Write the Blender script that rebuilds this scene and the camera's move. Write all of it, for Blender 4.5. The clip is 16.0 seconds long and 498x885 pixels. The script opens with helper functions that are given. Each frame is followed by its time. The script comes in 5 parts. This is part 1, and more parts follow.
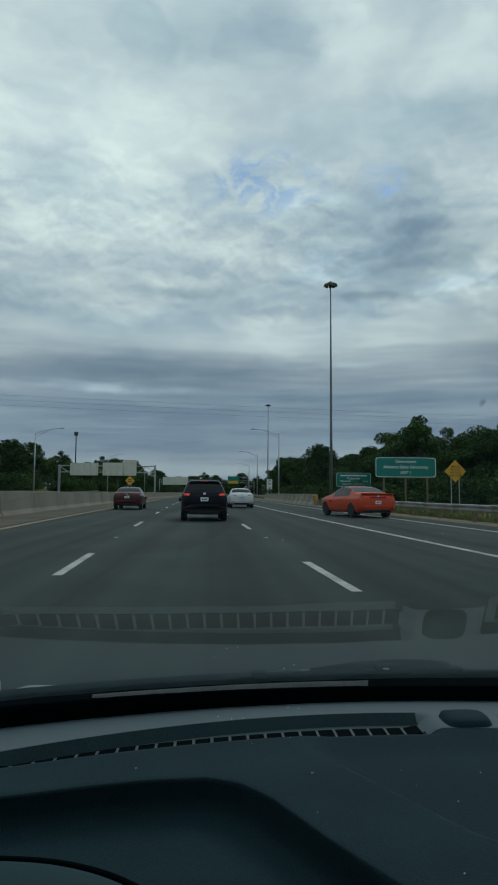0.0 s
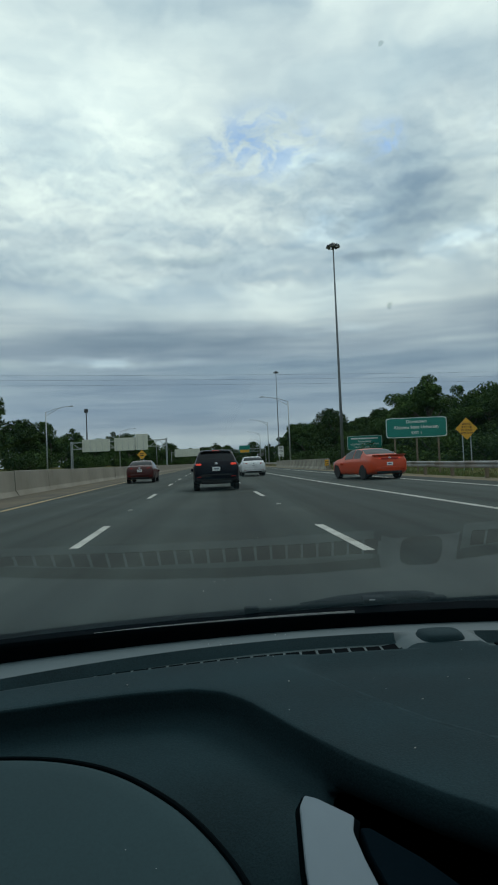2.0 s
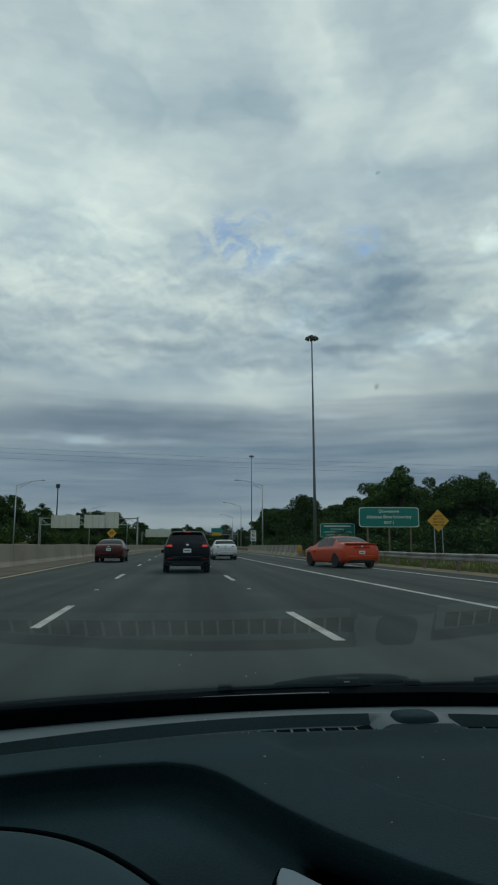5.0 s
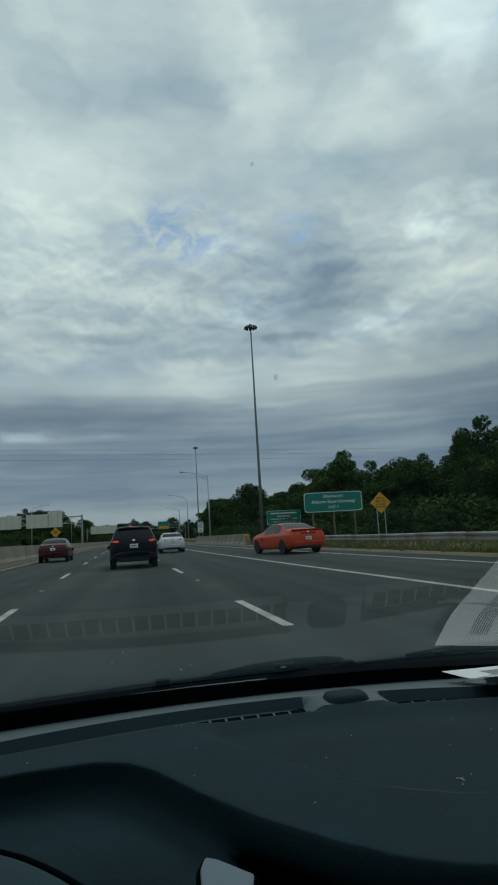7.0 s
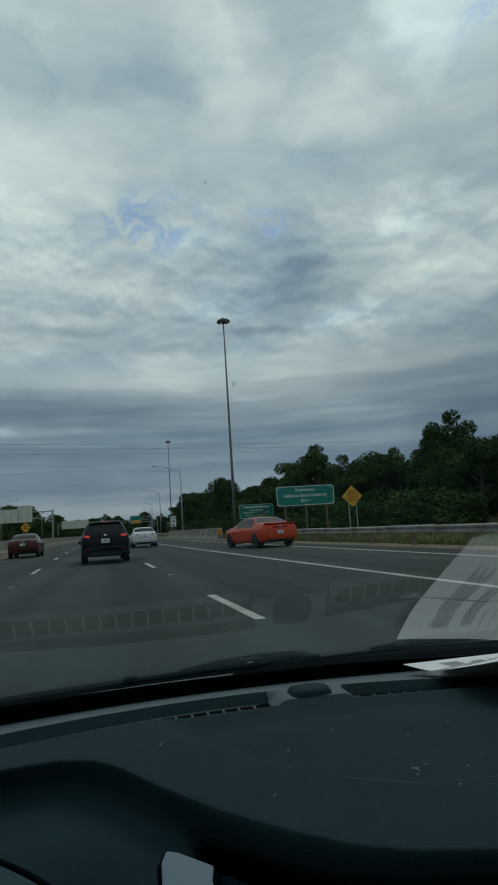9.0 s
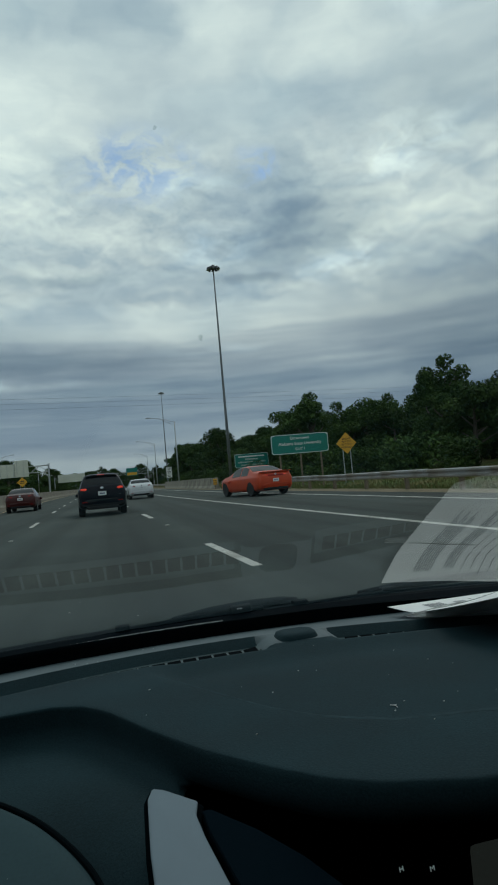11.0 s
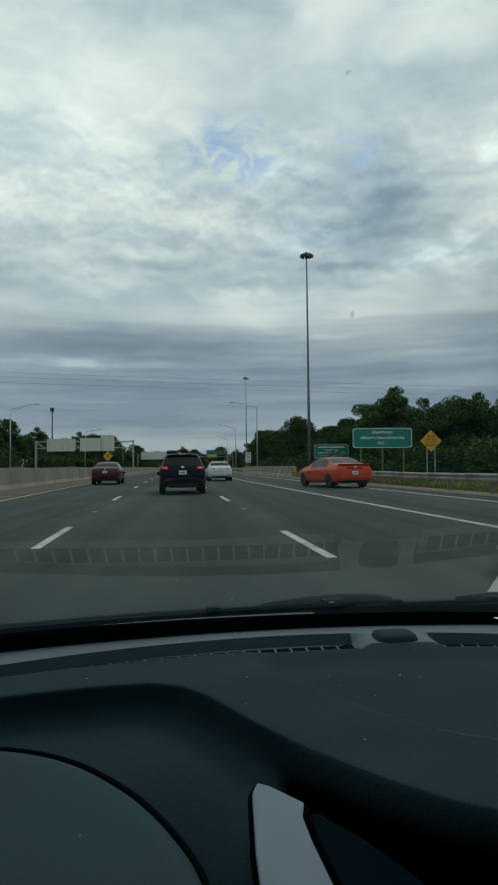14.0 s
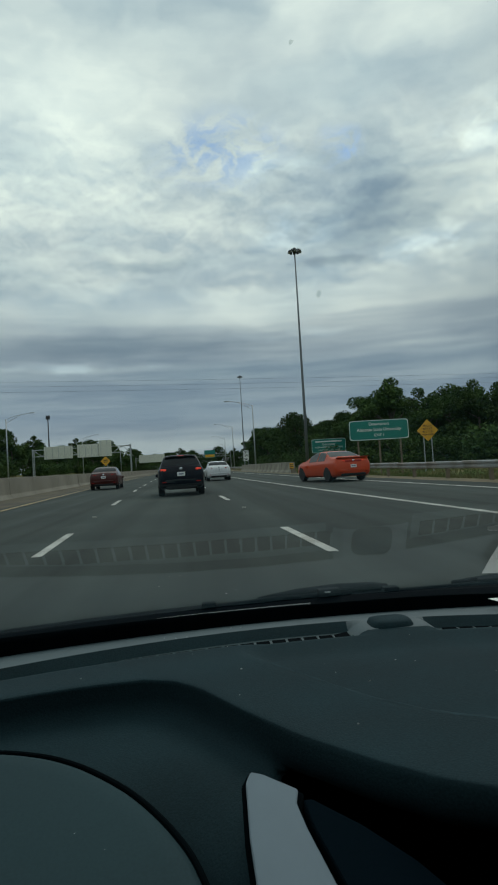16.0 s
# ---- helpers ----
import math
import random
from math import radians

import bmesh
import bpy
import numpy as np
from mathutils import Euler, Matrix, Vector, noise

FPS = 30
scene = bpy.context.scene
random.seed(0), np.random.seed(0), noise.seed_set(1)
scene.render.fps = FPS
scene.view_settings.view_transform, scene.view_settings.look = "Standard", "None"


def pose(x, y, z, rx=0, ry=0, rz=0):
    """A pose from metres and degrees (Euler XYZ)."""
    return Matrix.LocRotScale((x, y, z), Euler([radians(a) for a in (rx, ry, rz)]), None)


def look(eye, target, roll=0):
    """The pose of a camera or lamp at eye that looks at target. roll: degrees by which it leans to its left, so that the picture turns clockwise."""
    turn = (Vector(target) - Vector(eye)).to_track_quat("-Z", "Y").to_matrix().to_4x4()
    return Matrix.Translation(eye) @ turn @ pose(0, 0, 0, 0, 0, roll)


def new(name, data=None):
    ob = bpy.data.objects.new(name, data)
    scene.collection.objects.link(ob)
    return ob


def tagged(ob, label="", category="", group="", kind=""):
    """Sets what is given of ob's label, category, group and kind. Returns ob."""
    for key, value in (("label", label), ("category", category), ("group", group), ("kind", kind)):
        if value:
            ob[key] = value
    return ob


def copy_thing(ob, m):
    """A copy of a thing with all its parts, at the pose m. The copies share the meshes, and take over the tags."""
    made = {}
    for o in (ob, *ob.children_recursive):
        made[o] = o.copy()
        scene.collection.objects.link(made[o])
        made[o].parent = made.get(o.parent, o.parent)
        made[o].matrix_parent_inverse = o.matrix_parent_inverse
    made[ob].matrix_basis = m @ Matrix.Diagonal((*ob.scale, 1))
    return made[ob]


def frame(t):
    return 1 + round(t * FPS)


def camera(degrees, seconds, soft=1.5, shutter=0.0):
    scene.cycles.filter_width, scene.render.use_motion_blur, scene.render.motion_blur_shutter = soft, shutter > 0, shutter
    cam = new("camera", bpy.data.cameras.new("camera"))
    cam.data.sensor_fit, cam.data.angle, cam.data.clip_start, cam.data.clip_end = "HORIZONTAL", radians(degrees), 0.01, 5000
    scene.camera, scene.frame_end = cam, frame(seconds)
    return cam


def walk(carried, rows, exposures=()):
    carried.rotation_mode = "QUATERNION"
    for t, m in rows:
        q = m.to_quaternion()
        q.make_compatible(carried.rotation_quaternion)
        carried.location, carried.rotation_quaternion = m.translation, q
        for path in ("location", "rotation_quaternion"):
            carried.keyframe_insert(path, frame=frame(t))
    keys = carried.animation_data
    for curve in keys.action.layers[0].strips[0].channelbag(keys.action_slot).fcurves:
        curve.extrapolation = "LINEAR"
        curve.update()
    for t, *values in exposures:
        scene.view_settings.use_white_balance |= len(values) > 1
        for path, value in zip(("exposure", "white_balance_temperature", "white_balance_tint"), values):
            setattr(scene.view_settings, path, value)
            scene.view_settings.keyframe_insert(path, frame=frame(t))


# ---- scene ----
cam = camera(43.7, 16.0, soft=2.0)
PATH = [
    (0.0, pose(-0.0366, 0.0764, 1.1136, 94.65, -0.42, -3.29)),
    (0.5, pose(-0.0554, 0.1019, 1.1102, 92.10, -3.56, -3.37)),
    (1.0, pose(-0.0096, 0.0493, 1.1069, 87.69, 1.09, -6.67)),
    (1.5, pose(-0.0034, 0.0543, 1.0897, 88.02, 1.69, -4.27)),
    (2.0, pose(-0.0003, 0.0454, 1.0807, 91.77, 2.44, -2.17)),
    (2.5, pose(-0.0101, 0.0381, 1.0823, 92.96, 0.11, -1.96)),
    (3.0, pose(-0.0118, 0.0366, 1.0829, 92.99, -0.06, -1.70)),
    (3.5, pose(-0.0067, 0.0416, 1.0820, 91.80, 1.75, 0.20)),
    (4.0, pose(-0.0164, 0.0154, 1.0644, 100.35, -0.74, -4.12)),
    (6.5, pose(-0.0033, 0.0265, 1.0756, 97.54, 1.56, -6.03)),
    (7.0, pose(0.0086, 0.0171, 1.0694, 98.34, 3.25, -9.52)),
    (7.5, pose(0.0303, -0.0186, 1.0688, 100.86, 3.35, -11.06)),
    (8.0, pose(0.0061, 0.0025, 1.0750, 99.30, 3.37, -12.49)),
    (8.5, pose(0.0328, -0.0186, 1.0728, 100.98, 3.66, -12.09)),
    (9.0, pose(0.0152, 0.0056, 1.0740, 97.64, 3.60, -12.01)),
    (11.5, pose(0.0308, 0.0028, 1.0763, 92.89, 5.20, -12.46)),
    (12.0, pose(0.0149, 0.0051, 1.0830, 93.48, 2.73, -12.19)),
    (12.5, pose(-0.0012, 0.0202, 1.0818, 93.52, 0.21, -10.20)),
    (13.0, pose(0.0025, 0.0137, 1.0856, 93.27, 0.70, -7.84)),
    (13.5, pose(0.0032, 0.0253, 1.0790, 92.33, 0.96, -7.24)),
    (14.0, pose(-0.0001, 0.0310, 1.0759, 92.19, 0.60, -5.22)),
    (14.5, pose(0.0013, 0.0323, 1.0757, 92.43, 0.70, -4.85)),
    (15.0, pose(-0.0055, 0.0348, 1.0789, 92.72, 0.27, -4.46)),
    (15.5, pose(0.0018, 0.0350, 1.0776, 90.74, 1.45, -5.42)),
    (16.0, pose(0.0129, 0.0329, 1.0687, 92.02, 3.40, -5.37)),
]
EXPOSURES = [(t, stops, float(np.interp(t, (0.0, 2.5, 6.5, 9.0, 12.5, 16.0), (6250, 6500, 6400, 6350, 6600, 6700))), 10.0) for t, stops in (
    (0.0, 0.02), (0.5, 0.0), (1.0, 0.33), (1.5, 0.5), (2.0, 0.33), (2.5, 0.13), (3.0, 0.08), (3.5, 0.28), (4.0, -0.05), (6.5, -0.05), (7.5, -0.08), (8.5, -0.16),
    (9.0, -0.19), (11.5, 0.14), (12.5, 0.16), (13.5, 0.15), (14.0, 0.18), (16.0, 0.2))]
walk(cam, PATH, EXPOSURES)

# ---- world, sun ----
world = bpy.data.worlds.new("overcast_sky")
scene.world = world
world.use_nodes = True
WN, WL = world.node_tree.nodes, world.node_tree.links
WN.clear()


def wmath(op, a, b=None, clamp=False):
    n = WN.new("ShaderNodeMath")
    n.operation, n.use_clamp = op, clamp
    for i, v in enumerate((a, b)):
        if v is None:
            continue
        if isinstance(v, (int, float)):
            n.inputs[i].default_value = v
        else:
            WL.new(v, n.inputs[i])
    return n.outputs[0]


def wramp(value, stops):
    n = WN.new("ShaderNodeValToRGB")
    while len(n.color_ramp.elements) < len(stops):
        n.color_ramp.elements.new(0.5)
    for e, (p, c) in zip(n.color_ramp.elements, stops):
        e.position, e.color = p, (*c, 1) if len(c) == 3 else c
    WL.new(value, n.inputs[0])
    return n.outputs[0]


def wmix(kind, f, a, b):
    n = WN.new("ShaderNodeMix")
    n.data_type, n.blend_type = "RGBA", kind
    for sock, v in ((n.inputs[0], f), (n.inputs[6], a), (n.inputs[7], b)):
        if isinstance(v, (int, float)):
            sock.default_value = v
        elif isinstance(v, tuple):
            sock.default_value = (*v, 1)
        else:
            WL.new(v, sock)
    return n.outputs[2]


sky = WN.new("ShaderNodeTexSky")
sky.sky_type, sky.sun_disc = "NISHITA", False
sky.sun_elevation, sky.sun_rotation = radians(52), radians(25)
way = WN.new("ShaderNodeTexCoord").outputs["Generated"]
sep = WN.new("ShaderNodeSeparateXYZ")
WL.new(way, sep.inputs[0])
up = wmath("MAXIMUM", sep.outputs[2], 0.0)
bearing = wmath("MULTIPLY", wmath("ARCTAN2", sep.outputs[0], sep.outputs[1]), 57.296)
height = wmath("MULTIPLY", wmath("ARCSINE", up), 57.296)
angles = WN.new("ShaderNodeCombineXYZ")
WL.new(bearing, angles.inputs[0])
WL.new(height, angles.inputs[1])


def wvec(op, a, b):
    n = WN.new("ShaderNodeVectorMath")
    n.operation = op
    for i, v in enumerate((a, b)):
        if isinstance(v, tuple):
            n.inputs[i].default_value = v
        elif v is not None:
            WL.new(v, n.inputs[i])
    return n.outputs["Value"] if op == "LENGTH" else n.outputs["Vector"]


def wnoise(at, scale, seed, detail=6.0, rough=0.55, warp=0.0, colour=False):
    """Noise over bearing and height in degrees; scale is features for each degree, sideways and upwards."""
    n = WN.new("ShaderNodeTexNoise")
    n.inputs["Scale"].default_value, n.inputs["Detail"].default_value = 1.0, detail
    n.inputs["Roughness"].default_value, n.inputs["Distortion"].default_value = rough, warp
    WL.new(wvec("ADD", wvec("MULTIPLY", at, (*scale, 1.0)), (7.3 * seed, 3.1 * seed, seed)), n.inputs["Vector"])
    return n.outputs["Color" if colour else 0]


def wrange(v, a, b, lo=0.0, hi=1.0):
    mr = WN.new("ShaderNodeMapRange")
    mr.interpolation_type = "SMOOTHSTEP"
    for i, k in ((1, a), (2, b), (3, lo), (4, hi)):
        mr.inputs[i].default_value = k
    WL.new(v, mr.inputs[0])
    return mr.outputs[0]


# ragged edges: the cloud shapes are drawn on angles that two scales of noise have pushed about
swirl = wvec("MULTIPLY", wvec("SUBTRACT", wnoise(angles.outputs[0], (0.07, 0.14), 1.7, 3.0, colour=True), (0.5, 0.5, 0.5)), (13.0, 5.0, 0.0))
curl = wvec("MULTIPLY", wvec("SUBTRACT", wnoise(angles.outputs[0], (0.26, 0.45), 4.2, 5.0, 0.52, colour=True), (0.5, 0.5, 0.5)), (4.2, 2.0, 0.0))
ragged = wvec("ADD", wvec("ADD", angles.outputs[0], swirl), curl)
combed = wvec("ADD", angles.outputs[0], wvec("MULTIPLY", curl, (1.0, 0.8, 0.0)))


def wpatch(az, el, half_az, half_el, at, core=0.25):
    """1 in the middle of an oval of the sky, fading to 0 past its rim."""
    d = wvec("LENGTH", wvec("DIVIDE", wvec("SUBTRACT", at, (az, el, 0.0)), (half_az, half_el, 1.0)), None)
    return wrange(d, 1.3, core)


layer = wramp(up, [(0.0, (0.30, 0.35, 0.375)), (0.045, (0.285, 0.335, 0.365)), (0.085, (0.198, 0.255, 0.312)), (0.15, (0.222, 0.280, 0.328)),
                   (0.215, (0.385, 0.435, 0.45)), (0.30, (0.455, 0.515, 0.525)), (0.45, (0.48, 0.54, 0.548)), (0.62, (0.51, 0.575, 0.58)), (1.0, (0.52, 0.58, 0.58))])
# broad soft masses high up, heaped cloud in the middle, drawn-out sheets low down
masses = wnoise(ragged, (0.045, 0.085), 2.4, 4.0, 0.5)
sheets = wnoise(wvec("ADD", angles.outputs[0], wvec("MULTIPLY", curl, (1.5, 0.3, 0.0))), (0.040, 0.62), 3.3, 6.0, 0.58)
wisps = wnoise(combed, (0.12, 0.28), 5.5, 5.0, 0.50, 0.2)
cloud = wmix("MULTIPLY", 1.0, layer, wramp(masses, [(0.34, (0.80, 0.85, 0.90)), (0.5, (0.98, 0.99, 1.0)), (0.66, (1.17, 1.155, 1.12))]))
cloud = wmix("MULTIPLY", wrange(height, 17.0, 11.0, 0.12, 1.0), cloud, wramp(sheets, [(0.36, (0.80, 0.835, 0.88)), (0.49, (0.98, 0.99, 1.0)), (0.62, (1.24, 1.21, 1.15))]))
billows = wnoise(ragged, (0.10, 0.17), 11.7, 3.5, 0.48)
cloud = wmix("MULTIPLY", wrange(height, 20.0, 29.0, 0.25, 1.0), cloud, wramp(billows, [(0.36, (0.86, 0.90, 0.93)), (0.5, (0.99, 1.0, 1.0)), (0.64, (1.12, 1.11, 1.08))]))
heaps = wmath("MULTIPLY", wrange(height, 11.5, 16.5), wrange(height, 32.0, 22.0, 0.10, 1.0))
cloud = wmix("MULTIPLY", heaps, cloud, wramp(wisps, [(0.36, (0.84, 0.885, 0.93)), (0.5, (0.99, 1.0, 1.0)), (0.64, (1.17, 1.155, 1.11))]))


def billow(dx, dy):
    return wnoise(wvec("ADD", combed, (dx, dy, 0.0)), (0.25, 0.38), 8.1, 6.0, 0.52)


flank = wmath("ADD", wmath("MULTIPLY", wmath("SUBTRACT", billow(0.0, 0.0), billow(0.15, 0.55)), 2.6), 0.5, True)
relief = wramp(flank, [(0.15, (0.74, 0.80, 0.87)), (0.5, (1.0, 1.0, 1.0)), (0.85, (1.22, 1.20, 1.14))])
cloud = wmix("MULTIPLY", wmath("MULTIPLY", wmath("MULTIPLY", wrange(height, 12.0, 18.0), wrange(height, 33.0, 23.0, 0.14, 1.0)), 0.72), cloud, relief)

puffs = wrange(wnoise(combed, (0.22, 0.42), 9.4, 7.0, 0.56), 0.36, 0.60)
# the cloud masses of this sky: bearing, height, half sizes in degrees, brightness
for az, el, ha, he, gain in ((-15.0, 28.5, 15.0, 7.0, 1.13), (-1.0, 38.0, 13.0, 5.0, 0.84), (35.0, 30.0, 8.0, 4.0, 0.80), (20.0, 21.3, 7.5, 3.2, 0.78), (16.0, 31.5, 12.0, 3.0, 0.88), (36.0, 12.5, 13.0, 7.5, 0.74),
                             (9.5, 25.6, 4.0, 1.3, 1.26), (11.0, 20.6, 4.5, 1.9, 1.34), (23.0, 18.0, 5.0, 1.6, 1.40), (30.0, 26.5, 6.0, 2.6, 1.28), (34.0, 39.5, 7.0, 4.0, 1.40),
                             (2.0, 14.6, 20.0, 2.2, 1.16), (-6.0, 11.3, 17.0, 1.25, 0.78), (-9.0, 9.4, 7.0, 0.55, 1.38), (10.0, 8.6, 16.0, 1.0, 0.86), (10.0, 11.6, 6.0, 0.5, 1.22), (-3.0, 18.2, 6.0, 0.7, 0.80), (14.0, 17.6, 4.0, 0.45, 0.74)):
    tint = (gain * 0.95, gain, gain * 1.05) if gain < 1 else (gain, gain, gain * 0.985)
    spread = wpatch(az, el, ha, he, ragged if he > 2.0 else combed)
    if gain > 1.2 and he < 3.0:
        spread = wmath("MULTIPLY", spread, puffs)
    cloud = wmix("MULTIPLY", spread, cloud, tint)

# torn holes with blue sky behind them
torn = wramp(wnoise(combed, (0.34, 0.55), 6.6, 8.0, 0.62, 0.6), [(0.44, (0, 0, 0)), (0.58, (1, 1, 1))])
holes = wmath("ADD", wmath("ADD", wpatch(4.3, 27.2, 6.5, 3.2, combed, 0.1), wpatch(15.8, 26.5, 2.2, 1.9, combed, 0.1)), wpatch(38.5, 39.6, 4.0, 3.0, combed, 0.1))
gap = wmath("MULTIPLY", holes, torn, True)
clear = wmix("MULTIPLY", 1.0, sky.outputs[0], (0.058, 0.078, 0.092))
cloud = wmix("MULTIPLY", 1.0, cloud, (0.985, 1.02, 1.03))
seen = wmix("MIX", wmath("MULTIPLY", gap, 0.75), cloud, clear)
ground_side = wmath("GREATER_THAN", sep.outputs[2], -0.002)
seen = wmix("MIX", ground_side, (0.08, 0.085, 0.08), seen)
bg = WN.new("ShaderNodeBackground")
WL.new(seen, bg.inputs[0])
bg.inputs[1].default_value = 1.0
wout = WN.new("ShaderNodeOutputWorld")
WL.new(bg.outputs[0], wout.inputs[0])

sun = new("sun", bpy.data.lights.new("sun", "SUN"))
sun.data.energy, sun.data.angle, sun.data.color = 0.6, radians(25), (1.0, 0.97, 0.92)
sun.matrix_world = look((40, 60, 90), (0, 0, 0))


# ---- materials ----
def material(name, base, rough=0.6, metal=0.0, vary=0.15, scale=6.0, fine_scale=90.0, bump=0.0, second=None, emit=None, coat=0.0, spec=0.5, per_object=0.0):
    """A node material: base colour varied at two scales, optional second colour in patches, fine relief."""
    m = bpy.data.materials.new(name)
    m.use_nodes = True
    n, l = m.node_tree.nodes, m.node_tree.links
    b = n["Principled BSDF"]
    tc = n.new("ShaderNodeTexCoord")
    coarse, grain = n.new("ShaderNodeTexNoise"), n.new("ShaderNodeTexNoise")
    for tex, s, d in ((coarse, scale, 6.0), (grain, fine_scale, 3.0)):
        tex.inputs["Scale"].default_value, tex.inputs["Detail"].default_value = s, d
        l.new(tc.outputs["Object"], tex.inputs["Vector"])
    add = n.new("ShaderNodeMath")
    add.operation = "ADD"
    l.new(coarse.outputs[0], add.inputs[0])
    l.new(grain.outputs[0], add.inputs[1])
    mr = n.new("ShaderNodeMapRange")
    mr.inputs[1].default_value, mr.inputs[2].default_value = 0.7, 1.3
    mr.inputs[3].default_value, mr.inputs[4].default_value = 1 - vary, 1 + vary
    l.new(add.outputs[0], mr.inputs[0])
    value = mr.outputs[0]
    if per_object:
        oi = n.new("ShaderNodeObjectInfo")
        om = n.new("ShaderNodeMapRange")
        om.inputs[3].default_value, om.inputs[4].default_value = 1 - per_object, 1 + per_object
        l.new(oi.outputs["Random"], om.inputs[0])
        mul = n.new("ShaderNodeMath")
        mul.operation = "MULTIPLY"
        l.new(value, mul.inputs[0])
        l.new(om.outputs[0], mul.inputs[1])
        value = mul.outputs[0]
    mix = n.new("ShaderNodeMix")
    mix.data_type, mix.blend_type = "RGBA", "MULTIPLY"
    mix.inputs[0].default_value = 1.0
    if second:
        patch = n.new("ShaderNodeTexNoise")
        patch.inputs["Scale"].default_value, patch.inputs["Detail"].default_value = scale * 0.35, 8.0
        patch.inputs["Roughness"].default_value = 0.65
        l.new(tc.outputs["Object"], patch.inputs["Vector"])
        pr = n.new("ShaderNodeMapRange")
        pr.inputs[1].default_value, pr.inputs[2].default_value = 0.45, 0.62
        l.new(patch.outputs[0], pr.inputs[0])
        pm = n.new("ShaderNodeMix")
        pm.data_type = "RGBA"
        pm.inputs[6].default_value, pm.inputs[7].default_value = (*base, 1), (*second, 1)
        l.new(pr.outputs[0], pm.inputs[0])
        l.new(pm.outputs[2], mix.inputs[6])
    else:
        mix.inputs[6].default_value = (*base, 1)
    l.new(value, mix.inputs[7])
    l.new(mix.outputs[2], b.inputs["Base Color"])
    rr = n.new("ShaderNodeMapRange")
    rr.inputs[3].default_value, rr.inputs[4].default_value = max(0.02, rough - 0.08), min(1.0, rough + 0.08)
    l.new(coarse.outputs[0], rr.inputs[0])
    l.new(rr.outputs[0], b.inputs["Roughness"])
    b.inputs["Metallic"].default_value, b.inputs["Coat Weight"].default_value = metal, coat
    b.inputs["Specular IOR Level"].default_value = spec
    if bump:
        bp = n.new("ShaderNodeBump")
        bp.inputs["Strength"].default_value, bp.inputs["Distance"].default_value = 0.6, bump
        l.new(grain.outputs[0], bp.inputs["Height"])
        l.new(bp.outputs[0], b.inputs["Normal"])
    if emit:
        b.inputs["Emission Color"].default_value, b.inputs["Emission Strength"].default_value = (*emit[:3], 1), emit[3]
    return m


def windshield_material(name, tint, gloss):
    """Thin clear glass: light passes straight on, Fresnel drives the gloss of its two faces."""
    m = bpy.data.materials.new(name)
    m.use_nodes = True
    n, l = m.node_tree.nodes, m.node_tree.links
    n.clear()
    out, mix, tr, gl, fr = (n.new("ShaderNode" + k) for k in ("OutputMaterial", "MixShader", "BsdfTransparent", "BsdfGlossy", "Fresnel"))
    tr.inputs[0].default_value = (*tint, 1)
    gl.inputs["Roughness"].default_value = 0.004
    fr.inputs[0].default_value = gloss
    both = n.new("ShaderNodeMath")
    both.operation, both.use_clamp = "MULTIPLY_ADD", True
    both.inputs[1].default_value, both.inputs[2].default_value = 2.6, -0.108
    l.new(fr.outputs[0], both.inputs[0])
    l.new(both.outputs[0], mix.inputs[0])
    l.new(tr.outputs[0], mix.inputs[1])
    l.new(gl.outputs[0], mix.inputs[2])
    l.new(mix.outputs[0], out.inputs[0])
    return m


ASPHALT = material("worn_asphalt", (0.038, 0.048, 0.044), 0.88, vary=0.22, scale=0.6, fine_scale=60, bump=0.004, second=(0.049, 0.059, 0.052), spec=0.2)
an, al = ASPHALT.node_tree.nodes, ASPHALT.node_tree.links
stretch, streak, level, blend = (an.new("ShaderNode" + k) for k in ("Mapping", "TexNoise", "MapRange", "Mix"))
stretch.inputs["Scale"].default_value = (1.0, 0.012, 1.0)
streak.inputs["Scale"].default_value, streak.inputs["Detail"].default_value = 1.1, 4.0
level.inputs[1].default_value, level.inputs[2].default_value, level.inputs[3].default_value, level.inputs[4].default_value = 0.36, 0.64, 0.66, 1.30
blend.data_type, blend.blend_type = "RGBA", "MULTIPLY"
blend.inputs[0].default_value = 1.0
base_link = an["Principled BSDF"].inputs["Base Color"].links[0].from_socket
al.new(an["Texture Coordinate"].outputs["Object"], stretch.inputs[0])
al.new(stretch.outputs[0], streak.inputs["Vector"])
al.new(streak.outputs[0], level.inputs[0])
al.new(base_link, blend.inputs[6])
al.new(level.outputs[0], blend.inputs[7])
al.new(blend.outputs[2], an["Principled BSDF"].inputs["Base Color"])
CONCRETE = material("weathered_concrete", (0.33, 0.31, 0.26), 0.9, vary=0.3, scale=1.3, fine_scale=40, bump=0.004, second=(0.16, 0.145, 0.12), spec=0.2, per_object=0.1)
CONCRETE_PLAIN = material("plain_concrete", (0.26, 0.245, 0.205), 0.9, vary=0.16, scale=0.8, fine_scale=30, bump=0.003, second=(0.21, 0.195, 0.16), spec=0.15, per_object=0.04)
SHOULDER = material("dusty_shoulder", (0.125, 0.105, 0.075), 0.9, vary=0.25, scale=0.7, fine_scale=50, bump=0.004, second=(0.085, 0.078, 0.065), spec=0.2)
LINE_W = material("worn_white_paint", (0.48, 0.48, 0.44), 0.7, vary=0.28, scale=3, fine_scale=60, second=(0.33, 0.33, 0.29))
LINE_Y = material("worn_yellow_paint", (0.42, 0.29, 0.13), 0.7, vary=0.25, scale=3, fine_scale=60, second=(0.33, 0.24, 0.12))
